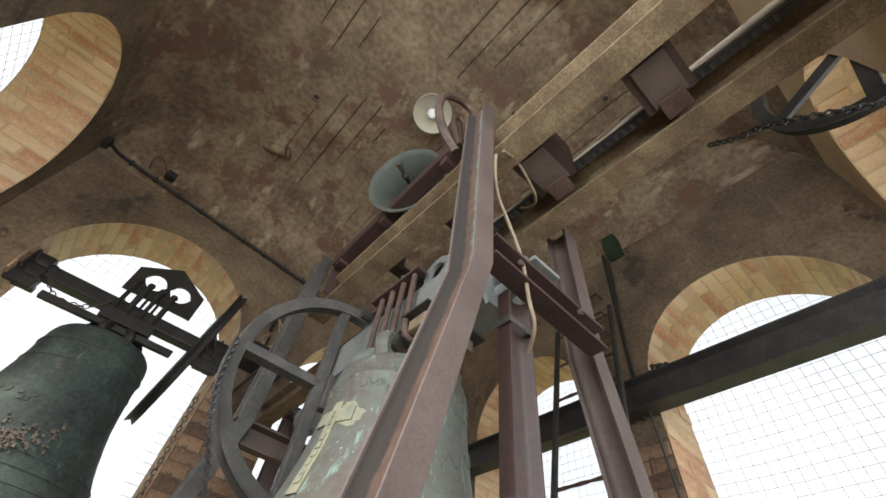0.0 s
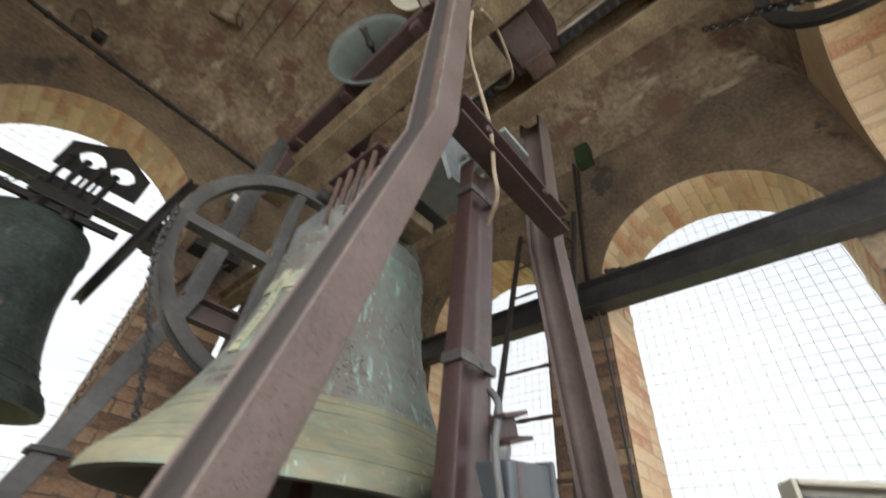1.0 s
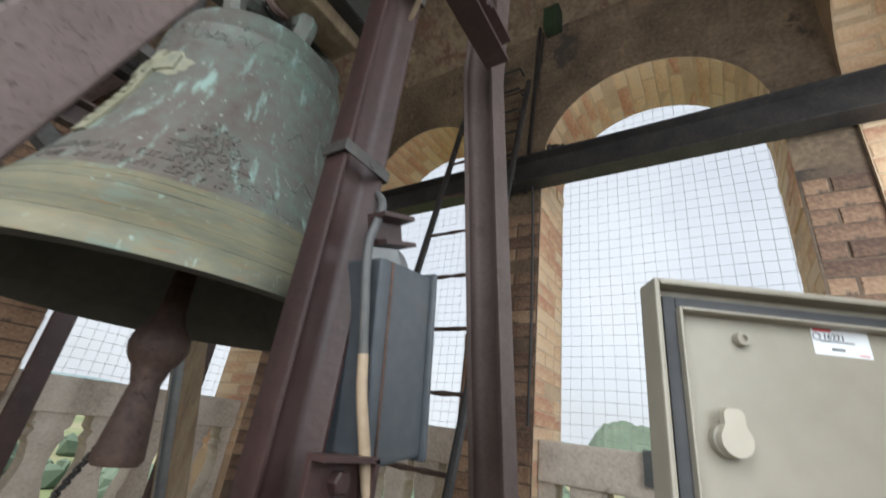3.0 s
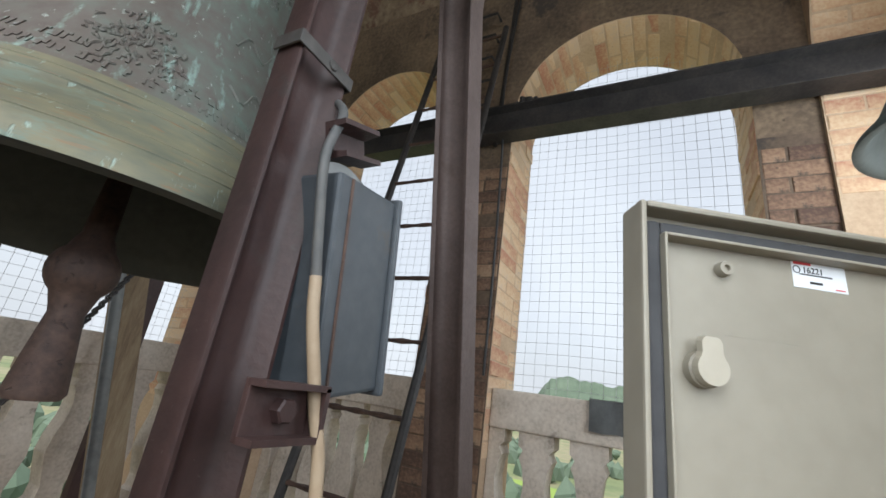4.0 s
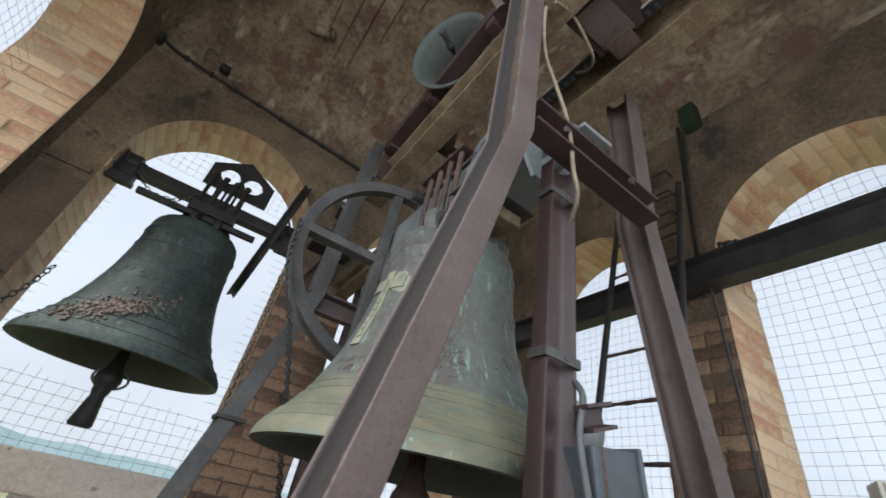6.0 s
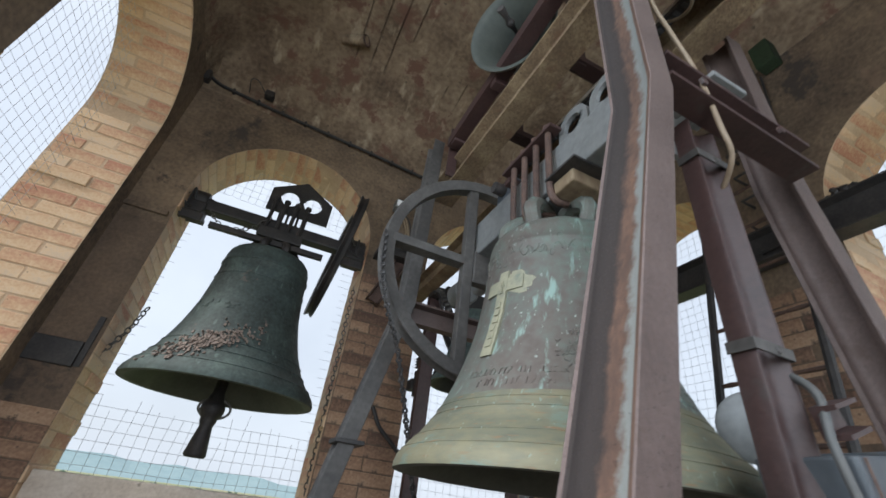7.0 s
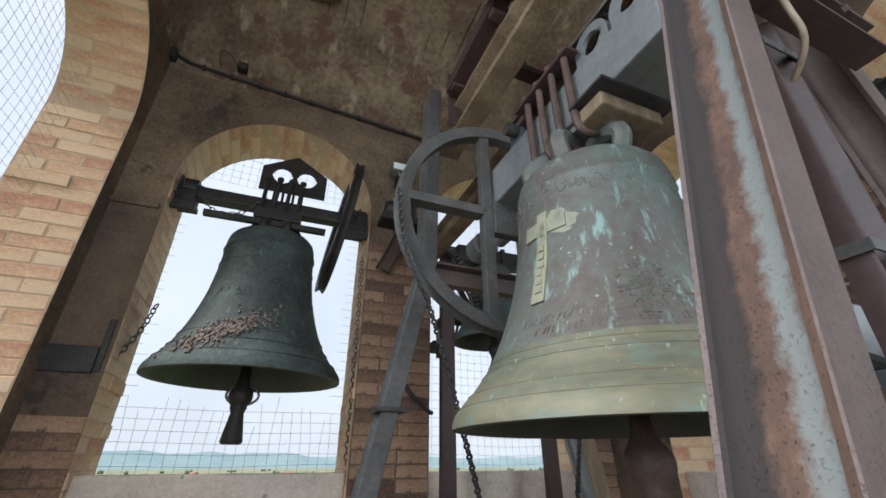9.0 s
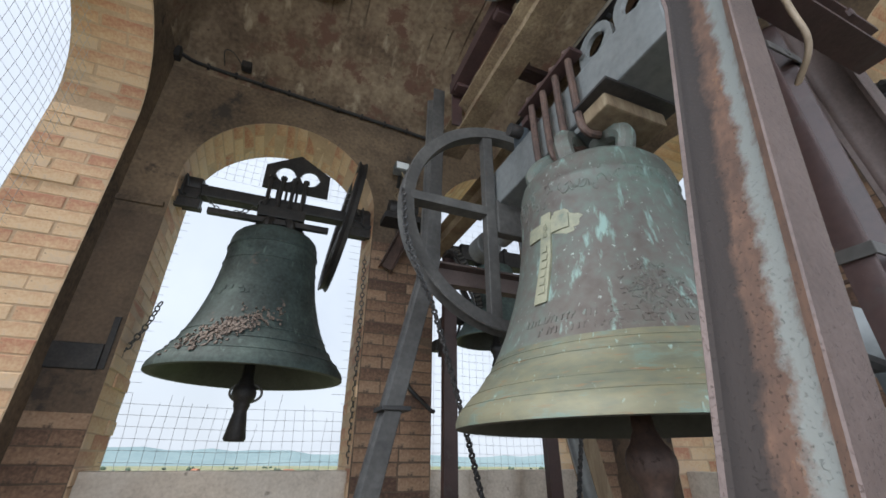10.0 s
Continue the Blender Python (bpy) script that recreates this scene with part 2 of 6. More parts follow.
M["lawn"] = material("bright_lawn", [(0.20, 0.32, 0.06), (0.30, 0.40, 0.09)], 0.95, scale=0.05, fine=0.6, bump=0.0)
# blue air haze over the far hills is put into their colour
M["haze"] = material("haze_tinted_hills", [(0.18, 0.26, 0.28), (0.24, 0.32, 0.33)], 1.0, scale=0.004, fine=0.03, bump=0.0)
# woods' green is greyed, so the colour holds some distance haze
M["woods"] = material("hazy_green_woods", [(0.085, 0.125, 0.085), (0.11, 0.155, 0.11), (0.14, 0.19, 0.135)], 0.95, scale=0.05, fine=0.3, bump=0.0)
M["roof"] = material("terracotta_roofs", [(0.35, 0.14, 0.08), (0.42, 0.19, 0.11)], 0.9, scale=1, fine=6, bump=0.0)
M["render"] = material("pale_house_render", [(0.55, 0.48, 0.38), (0.65, 0.60, 0.50)], 0.9, scale=1, fine=6, bump=0.0)


def bare_or_shade_stripe(m, colour, lo, hi):
    """Lay a ragged stripe of bare primer or painted shade along a web, between two shares of its width."""
    n, l = m.node_tree.nodes, m.node_tree.links
    b = n["Principled BSDF"]
    old = b.inputs["Base Color"].links[0].from_socket
    co = n.new("ShaderNodeTexCoord")
    cut = n.new("ShaderNodeSeparateXYZ")
    l.new(co.outputs["UV"], cut.inputs[0])
    rag = n.new("ShaderNodeTexNoise")
    rag.inputs["Scale"].default_value, rag.inputs["Detail"].default_value, rag.inputs["Roughness"].default_value = 38, 6, 0.7
    l.new(co.outputs["Object"], rag.inputs[0])
    at = n.new("ShaderNodeMath")
    at.operation = "MULTIPLY_ADD"
    at.inputs[1].default_value = 0.42
    l.new(rag.outputs[0], at.inputs[0])
    l.new(cut.outputs[0], at.inputs[2])
    mask = None
    for a, c in ((lo - 0.04, lo + 0.07), (hi + 0.07, hi - 0.04)):
        r = n.new("ShaderNodeMapRange")
        r.inputs[1].default_value, r.inputs[2].default_value = a + 0.21, c + 0.21
        l.new(at.outputs[0], r.inputs[0])
        if mask:
            both = n.new("ShaderNodeMath")
            both.operation = "MULTIPLY"
            l.new(mask, both.inputs[0])
            l.new(r.outputs[0], both.inputs[1])
            mask = both.outputs[0]
        else:
            mask = r.outputs[0]
    mixed = n.new("ShaderNodeMix")
    mixed.data_type = "RGBA"
    mixed.inputs[7].default_value = (*colour, 1)
    l.new(mask, mixed.inputs[0])
    l.new(old, mixed.inputs[6])
    l.new(mixed.outputs[2], b.inputs["Base Color"])


M["rustweb"] = material("red_brown_rust", [(0.045, 0.027, 0.020), (0.078, 0.044, 0.030), (0.120, 0.066, 0.043)], 0.92, 0.0, scale=12, fine=120, bump=0.6, spots=(0.15, 0.078, 0.042), spot_scale=34, spot_at=0.63, stretch=(1, 1, 0.5), pits=((0.036, 0.022, 0.017), 330, 0.60))
bare_or_shade_stripe(M["rustweb"], (0.150, 0.156, 0.147), 0.17, 0.40)
# dark stripe by the rear flange: partly the groove's shade, put into the colour
bare_or_shade_stripe(M["rustweb"], (0.020, 0.014, 0.012), 0.66, 1.3)


# ---- mesh builders ----
def finish(name, bm, mat, parent=None, label="", smooth=False, split=None):
    me = bpy.data.meshes.new(name)
    bmesh.ops.recalc_face_normals(bm, faces=bm.faces[:])
    if smooth:
        for f in bm.faces:
            f.smooth = True
        for e in bm.edges:
            if len(e.link_faces) == 2 and e.calc_face_angle(0) > (split or 0.7):
                e.smooth = False
    bm.to_mesh(me)
    bm.free()
    for k in mat if isinstance(mat, (list, tuple)) else [mat]:
        me.materials.append(M[k])
    ob = new(name, me)
    if parent is not None:
        ob.parent = parent
        if parent.type == "EMPTY":
            ob.matrix_parent_inverse = Matrix.Translation(-parent.location)
    if label:
        ob["label"] = label
    return ob


FRAME = Matrix()


def settle(dx=0.0, dy=0.0, dz=0.0, about=None, size=1.0):
    """Set the frame in which the next things are built: moved, or enlarged and turned about a point."""
    global FRAME
    if about is None:
        FRAME = Matrix.Translation((dx, dy, dz))
    else:
        turn = Matrix(((0.9999, 0.0161, -0.0054, 0), (-0.0162, 0.9998, -0.0127, 0), (0.0052, 0.0128, 0.9999, 0), (0, 0, 0, 1)))
        FRAME = Matrix.Translation((0.151, 0.540, 1.456)) @ turn @ Matrix.Scale(size, 4) @ Matrix.Translation(-Vector(about))


def part(name, bm, mat, parent, label="", smooth=False, split=None):
    bm.transform(FRAME)
    return finish(name, bm, mat, parent, label, smooth, split)


def thing(name, label, category, group="", kind="", at=(0, 0, 0)):
    ob = new(name)
    ob.location = FRAME @ Vector(at)
    ob.empty_display_size = 0.05
    return tagged(ob, label, category, group, kind)


def box(bm, lo, hi, m=None, bevel=0.0):
    lo, hi = Vector(lo), Vector(hi)
    mm = Matrix.Translation((lo + hi) / 2) @ Matrix.Diagonal((*(hi - lo), 1))
    made = bmesh.ops.create_cube(bm, size=1, matrix=(m @ mm) if m else mm)
    if bevel:
        edges = list({e for v in made["verts"] for e in v.link_edges})
        bmesh.ops.bevel(bm, geom=edges, offset=bevel, segments=2, affect="EDGES", profile=0.6)
    return bm


def boxed(lo, hi, bevel=0.0, m=None):
    return box(bmesh.new(), lo, hi, m, bevel)


def prism(bm, outline, p0, p1, side):
    """A closed outline (u along side, v across) swept from p0 to p1."""
    p0, p1 = Vector(p0), Vector(p1)
    w = (p1 - p0).normalized()
    u = (Vector(side) - w * w.dot(Vector(side))).normalized()
    v = w.cross(u)
    rings = [[bm.verts.new(p + u * a + v * b) for a, b in outline] for p in (p0, p1)]
    k = len(outline)
    for i in range(k):
        bm.faces.new((rings[0][i], rings[0][(i + 1) % k], rings[1][(i + 1) % k], rings[1][i]))
    bm.faces.new(rings[0][::-1])
    bm.faces.new(rings[1])
    return bm


def h_outline(width, depth, flange, web):
    """An H section: flanges span u, the web runs along v."""
    a, d, f, w = width / 2, depth / 2, flange, web / 2
    return [(-a, -d), (a, -d), (a, -d + f * 0.8), (w, -d + f * 1.5), (w, d - f * 1.5), (a, d - f * 0.8), (a, d), (-a, d), (-a, d - f * 0.8), (-w, d - f * 1.5), (-w, -d + f * 1.5), (-a, -d + f * 0.8)]


def c_outline(width, depth, flange, web):
    """A channel: the web spans u at v = 0, flanges reach to v = depth."""
    a = width / 2
    return [(-a, 0), (a, 0), (a, depth), (a - flange, depth), (a - flange * 1.5, web), (-a + flange * 1.5, web), (-a + flange, depth), (-a, depth)]


def tube(bm, points, radius, sides=8, closed=False):
    pts = [Vector(p) for p in points]
    rings = []
    k = len(pts)
    last = None
    for i, p in enumerate(pts):
        a, b = (pts[i - 1], pts[(i + 1) % k]) if closed else (pts[max(i - 1, 0)], pts[min(i + 1, k - 1)])
        w = (b - a).normalized()
        ref = last if last is not None else (Vector((0, 0, 1)) if abs(w.z) < 0.9 else Vector((1, 0, 0)))
        u = (ref - w * w.dot(ref)).normalized()
        last = u
        v = w.cross(u)
        r = radius(i / (k - 1)) if callable(radius) else radius
        rings.append([bm.verts.new(p + (u * math.cos(2 * math.pi * j / sides) + v * math.sin(2 * math.pi * j / sides)) * r) for j in range(sides)])
    for i in range(k if closed else k - 1):
        A, B = rings[i], rings[(i + 1) % k]
        for j in range(sides):
            bm.faces.new((A[j], A[(j + 1) % sides], B[(j + 1) % sides], B[j]))
    if not closed:
        bm.faces.new(rings[0][::-1])
        bm.faces.new(rings[-1])
    return bm


def curve_points(points, steps=8):
    """A smooth line through the given points."""
    p = [Vector(q) for q in points]
    p = [2 * p[0] - p[1]] + p + [2 * p[-1] - p[-2]]
    out = []
    for i in range(1, len(p) - 2):
        for s in range(steps):
            t = s / steps
            out.append(0.5 * ((2 * p[i]) + (p[i + 1] - p[i - 1]) * t + (2 * p[i - 1] - 5 * p[i] + 4 * p[i + 1] - p[i + 2]) * t * t + (3 * p[i] - p[i - 1] - 3 * p[i + 1] + p[i + 2]) * t ** 3))
    return out + [p[-2]]


def lathe(bm, profile, sides=64, m=None, mat_at=None):
    m = m or Matrix()
    rings = []
    for r, z in profile:
        rings.append([bm.verts.new(m @ Vector((r * math.cos(2 * math.pi * j / sides), r * math.sin(2 * math.pi * j / sides), z))) for j in range(sides)] if r > 1e-5 else [bm.verts.new(m @ Vector((0, 0, z)))])
    for i in range(len(rings) - 1):
        A, B = rings[i], rings[i + 1]
        for j in range(sides):
            k = (j + 1) % sides
            if len(A) == 1 and len(B) == 1:
                continue
            f = bm.faces.new((A[0], B[k], B[j]) if len(A) == 1 else (A[j], A[k], B[0]) if len(B) == 1 else (A[j], A[k], B[k], B[j]))
            if mat_at:
                f.material_index = mat_at(i)
    return bm


def rod(p0, p1, r, sides=12):
    return tube(bmesh.new(), [p0, p1], r, sides)


def bolt(parent, at, axis, r=0.012, h=0.010, mat="brown"):
    bm = bmesh.new()
    m = Matrix.Translation(at) @ Vector(axis).to_track_quat("Z", "Y").to_matrix().to_4x4()
    lathe(bm, [(0, 0), (r, 0), (r, h * 0.85), (r * 0.85, h), (0, h)], 6, m)
    return part("bolt", bm, mat, parent)


# ---- the belfry: floor, walls with arched openings, ceiling ----
YA, XB, XC, YD = 2.867, 2.289, -0.76, -0.14
THICK, FLOOR, SILL, TOP = 0.37, 0.30, 1.408, 4.40
ARCHES = {
    "north": [(-0.525, 0.60, 2.885), (1.026, 2.113, 2.90)],
    "east": [(0.070, 1.10, 2.785), (1.475, 2.405, 2.86)],
    "west": [(-0.06, 1.00, 3.09), (1.67, 2.73, 3.09)],
    "south": [(-0.52, 0.55, 2.78), (1.245, 2.270, 2.80)],
}
PLACE = {
    "north": lambda u, w, z: Vector((u, YA + w, z)),
    "east": lambda u, w, z: Vector((XB + w, u, z)),
    "west": lambda u, w, z: Vector((XC - w, u, z)),
    "south": lambda u, w, z: Vector((u, YD - w, z)),
}
SPAN = {"north": (XC - THICK, XB + THICK), "south": (XC - THICK, XB + THICK), "east": (YD, YA), "west": (YD, YA)}


def arch_line(a, b, spring, k=26):
    c, r = (a + b) / 2, (b - a) / 2
    return [(c - r * math.cos(math.pi * i / k), spring + r * math.sin(math.pi * i / k)) for i in range(k + 1)]


def wall(side):
    at, (u0, u1), holes = PLACE[side], SPAN[side], ARCHES[side]
    bm = bmesh.new()

    def slab(line_lo, line_hi, bare=False):
        """A stretch of wall between two lines of (u, z), through the whole thickness."""
        for w in (0, THICK):
            for i in range(len(line_lo) - 1):
                q = [line_lo[i], line_lo[i + 1], line_hi[i + 1], line_hi[i]]
                # bare faces take the darker mortar, south ones the paler
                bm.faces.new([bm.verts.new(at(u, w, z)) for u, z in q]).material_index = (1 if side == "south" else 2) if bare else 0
        for line in (line_lo, line_hi):
            for i in range(len(line) - 1):
                (ua, za), (ub, zb) = line[i], line[i + 1]
                bm.faces.new([bm.verts.new(at(*p)) for p in ((ua, 0, za), (ub, 0, zb), (ub, THICK, zb), (ua, THICK, za))]).material_index = 1
        for i in (0, -1):
            (ua, za), (ub, zb) = line_lo[i], line_hi[i]
            bm.faces.new([bm.verts.new(at(*p)) for p in ((ua, 0, za), (ub, 0, zb), (ub, THICK, zb), (ua, THICK, za))]).material_index = 1

    edges = [u0] + [e for h in holes for e in h[:2]] + [u1]
    for a, b in zip(edges[::2], edges[1::2]):
        bare = {"north": 2.62, "east": 2.48}.get(side, 1.0)
        slab([(a, FLOOR - 0.3), (b, FLOOR - 0.3)], [(a, bare), (b, bare)], True)
        slab([(a, bare), (b, bare)], [(a, TOP), (b, TOP)], side == "south")
    for a, b, spring in holes:
        line = arch_line(a, b, spring)
        slab(line, [(u, TOP) for u, z in line], side == "south")
        slab([(a, FLOOR - 0.3), (b, FLOOR - 0.3)], [(a, FLOOR + 0.12), (b, FLOOR + 0.12)])
    bmesh.ops.remove_doubles(bm, verts=bm.verts[:], dist=0.0005)
    ob = finish("wall_" + side, bm, ["plaster", "mortar", "darkmortar"])
    return tagged(ob, "thick brick belfry wall with sooty plaster and two arched openings", "wall", kind="structure")


WALLS = {side: wall(side) for side in ARCHES}

# floor is out of view; its pale tone bounces light to the ceiling
bm = boxed((XC - THICK, YD - THICK, FLOOR - 0.12), (XB + THICK, YA + THICK, FLOOR))
tagged(finish("floor", bm, "boards"), "unseen belfry floor, pale to bounce light to the ceiling", "floor", kind="structure")
# unseen slab, added so that no light leaks in above the ceiling
bm = boxed((XC - THICK - 0.2, YD - THICK - 0.2, TOP), (XB + THICK + 0.2, YA + THICK + 0.2, TOP + 0.2))
tagged(finish("roof", bm, "concrete"), "unseen slab added over the belfry vault to block light", "roof", kind="structure")


# coved ceiling: board marks on the middle field, coves that run down to the walls
def cove(d, z0, r, zc):
    q = 1 - min(max(d, 0) / r, 1)
    return z0 + (zc - z0) * math.sqrt(max(0, 1 - q * q))


ZC = 4.20
JOINTS = [XC + 0.62 + 0.118 * i + 0.012 * math.sin(7.1 * i) for i in range(16)]


def ceiling_height(x, y):
    return min(cove(YA - y, 3.68, 0.62, ZC), cove(y - YD, 3.60, 0.62, ZC), cove(XB - x, 3.85, 0.55, ZC), cove(x - XC, 3.76, 0.62, ZC))


xs = [XC + (XB - XC) * i / 70 for i in range(71)]
for g in JOINTS:
    xs += [g - 0.006, g - 0.0035, g + 0.0035, g + 0.006]
xs = sorted(xs)
ys = [YD + (YA - YD) * i / 110 for i in range(111)]
bm = bmesh.new()
grid = []
for x in xs:
    row = []
    for y in ys:
        z = ceiling_height(x, y)
        flat = min(1, max(0, (z - 4.14) / 0.04))
        z += 0.006 * noise.noise((x * 3, y * 3, 1)) + 0.004 * noise.noise((x * 11, y * 11, 4))
        gap = min(abs(x - g) for g in JOINTS)
        if gap < 0.004 and flat > 0 and noise.noise((x * 2.3, y * 1.3, 9)) > 0.06:
            z += 0.016 * flat
        patch = noise.noise((x * 2.6, y * 2.6, 17)) + 0.5 * noise.noise((x * 8, y * 8, 21))
        if patch > 0.18 and flat > 0:
            z += 0.007 * flat
        row.append(bm.verts.new((x, y, z)))
    grid.append(row)
for i in range(len(xs) - 1):
    for j in range(len(ys) - 1):
        bm.faces.new((grid[i][j], grid[i][j + 1], grid[i + 1][j + 1], grid[i + 1][j]))
tagged(finish("ceiling", bm, "ceiling", smooth=True, split=0.5), "coved ceiling with board marks and flaking brown render", "ceiling", kind="structure")


# ---- balustrades in the openings ----
def balustrade(side, a, b):
    at = PLACE[side]
    ob = thing("balustrade", "grey cast-concrete balustrade set in the arched opening", "balustrade", "balustrades", at=at((a + b) / 2, 0.11, FLOOR + 0.12))

    def slab(name, u0, u1, w0, w1, z0, z1, bevel=0.006):
        p, q = at(u0, w0, z0), at(u1, w1, z1)
        lo, hi = [min(i, j) for i, j in zip(p, q)], [max(i, j) for i, j in zip(p, q)]
        part(name, boxed(lo, hi, bevel), "concrete", ob)

    slab("top_rail", a + 0.003, b - 0.003, 0.05, 0.19, 1.250, SILL, 0.008)
    slab("base_rail", a + 0.003, b - 0.003, 0.05, 0.19, FLOOR + 0.12, 0.58)
    half = [(0.0, 0.072), (0.06, 0.072), (0.075, 0.05), (0.13, 0.045), (0.19, 0.06), (0.27, 0.078), (0.34, 0.07), (0.42, 0.048), (0.48, 0.042), (0.54, 0.052), (0.57, 0.066), (0.60, 0.052), (0.62, 0.072), (0.67, 0.072)]
    k = max(2, round((b - a) / 0.20))
    pitch = (b - a) / k
    for i in range(k + 1):
        bm = bmesh.new()
        c = a + pitch * i
        left = [(max(a + 0.004, c - w), 0.58 + z) for z, w in half]
        right = [(min(b - 0.004, c + w), 0.58 + z) for z, w in half]
        if i == 0:
            left = [(a + 0.004, z) for _, z in left]
        if i == k:
            right = [(b - 0.004, z) for _, z in right]
        for w in (0.065, 0.175):
            for j in range(len(half) - 1):
                bm.faces.new([bm.verts.new(at(u, w, z)) for u, z in (left[j], right[j], right[j + 1], left[j + 1])])
        for line in (left, right):
            for j in range(len(half) - 1):
                (ua, za), (ub, zb) = line[j], line[j + 1]
                bm.faces.new([bm.verts.new(at(*p)) for p in ((ua, 0.065, za), (ub, 0.065, zb), (ub, 0.175, zb), (ua, 0.175, za))])
        bmesh.ops.remove_doubles(bm, verts=bm.verts[:], dist=0.0004)
        part("baluster", bm, "concrete", ob)
    return ob


for side, holes in ARCHES.items():
    for a, b, spring in holes:
        balustrade(side, a, b)


# ---- bird netting: a wire grid on the outer side of each opening ----
def net(side, a, b, spring, torn=False, pitch=0.052):
    at = PLACE[side]
    c, r = (a + b) / 2, (b - a) / 2
    bm = bmesh.new()
    w0 = 0.28
    rng = random.Random(int(100 * (a + b) + len(side)))

    def wire(points):
        tube(bm, points, 0.0009, 4)

    def sag(u, z):
        return w0 + 0.02 * noise.noise((u * 2.2, z * 2.2, 3))

    n = int((b - a) / pitch)
    for i in range(n + 1):
        u = a + 0.02 + pitch * i
        if u > b - 0.01:
            continue
        hi = spring + math.sqrt(max(0, r * r - (u - c) ** 2)) - 0.01
        if torn:
            hi = 1.72 + 0.10 * noise.noise((u * 3, 2, 5)) + 0.16 * max(0, abs(u - c) / r - 0.75) + rng.uniform(-0.03, 0.05)
            if abs(u - c - 0.02) < 0.09:
                hi -= 0.08
        k = max(2, int((hi - SILL) / 0.16))
        pts = []
        for j in range(k + 1):
            z = SILL - 0.02 + (hi - SILL + 0.02) * j / k
            bend = 0.02 * rng.uniform(-1, 1) if torn and j == k else 0
            pts.append(at(u + 0.008 * noise.noise((u * 4, z * 2, 7)) + bend, sag(u, z), z))
        wire(pts)
    z = SILL + 0.03
    while z < spring + r - 0.02:
        half = r - 0.004 if z < spring else math.sqrt(max(0, r * r - (z - spring) ** 2)) - 0.004
        stretches = [(-half, half)]
        if torn and z > 1.70:
            stretches = [(-half, -half + rng.uniform(0.03, 0.09)), (half - rng.uniform(0.03, 0.09), half)] if z < spring else [(-half, half)] if z > spring + 0.18 else []
        for p, q in stretches:
            k = max(1, int((q - p) / 0.12))
            wire([at(c + p + (q - p) * j / k, sag(c + p + (q - p) * j / k, z), z + 0.012 * noise.noise((c + p + (q - p) * j / k * 2.0, z * 3, 1))) for j in range(k + 1)])
        z += pitch
    if torn:
        z = spring + 0.22
        for i in range(n + 1):
            u = a + 0.02 + pitch * i
            top = spring + math.sqrt(max(0, r * r - (u - c) ** 2)) - 0.01
            if top > z + 0.05:
                wire([at(u, w0, z), at(u, w0, top)])
    ob = finish("bird_net", bm, "netwire")
    return tagged(ob, "torn wire bird netting stretched across the opening" if torn else "galvanised wire bird netting stretched across the arched opening", "netting", "nets of the openings", kind="stuff")


for side, holes in ARCHES.items():
    for i, (a, b, spring) in enumerate(holes):
        net(side, a, b, spring, torn=(side == "north" and i == 0))

# ---- the land outside ----
bm = bmesh.new()
rings = [40, 90, 180, 340, 600, 1000, 1700, 2900, 4600]
prev = None
for r in rings:
    ring = [bm.verts.new((r * math.cos(2 * math.pi * j / 72), r * math.sin(2 * math.pi * j / 72), -24.0)) for j in range(72)]
    if prev:
        for j in range(72):
            bm.faces.new((prev[j], prev[(j + 1) % 72], ring[(j + 1) % 72], ring[j]))
    else:
        bm.faces.new(ring)
    prev = ring
tagged(finish("ground", bm, "field"), "wide plain of hazy green and tan fields", "ground", kind="structure")


bm = bmesh.new()
ring = [bm.verts.new((95 + 62 * math.cos(2 * math.pi * j / 40), 40 + 48 * math.sin(2 * math.pi * j / 40), -23.9)) for j in range(40)]
bm.faces.new(ring)
tagged(finish("lawn", bm, "lawn"), "bright mown lawn below the tower", "lawn", kind="structure")


def ridge(name, r, height, mat, label, a0, a1, seed, base=0.0):
    bm = bmesh.new()
    k = 150
    low, high, rear = [], [], []
    for j in range(k + 1):
        a = radians(a0 + (a1 - a0) * j / k)
        ends = min(1, 6 * j / k, 6 * (k - j) / k)
        h = (base + height * (0.55 + 0.5 * noise.noise((a * 5, seed, 0)) + 0.22 * noise.noise((a * 22, seed, 3)) + 0.06 * noise.noise((a * 90, seed, 5)))) * ends
        low.append(bm.verts.new((r * math.cos(a), r * math.sin(a), -24.2)))
        high.append(bm.verts.new(((r + 3 * height) * math.cos(a), (r + 3 * height) * math.sin(a), -24 + max(0.5, h))))
        rear.append(bm.verts.new(((r + 7 * height) * math.cos(a), (r + 7 * height) * math.sin(a), -24.2)))
    for j in range(k):
        bm.faces.new((low[j], low[j + 1], high[j + 1], high[j]))
        bm.faces.new((high[j], high[j + 1], rear[j + 1], rear[j]))
    return tagged(finish(name, bm, mat), label, "hills", kind="structure")


ridge("backdrop_hills", 3400, 95, "haze", "far hills with blue haze put into their colour", -70, 250, 1.7, 20)
ridge("backdrop_low_hills", 1900, 26, "haze", "low hills behind the plain, haze put into their colour", 20, 170, 5.2, 6)
ridge("wooded_hill", 420, 40, "woods", "green wooded hill beyond the town", -8, 17, 3.3, 32)

bm = bmesh.new()
rng = random.Random(5)
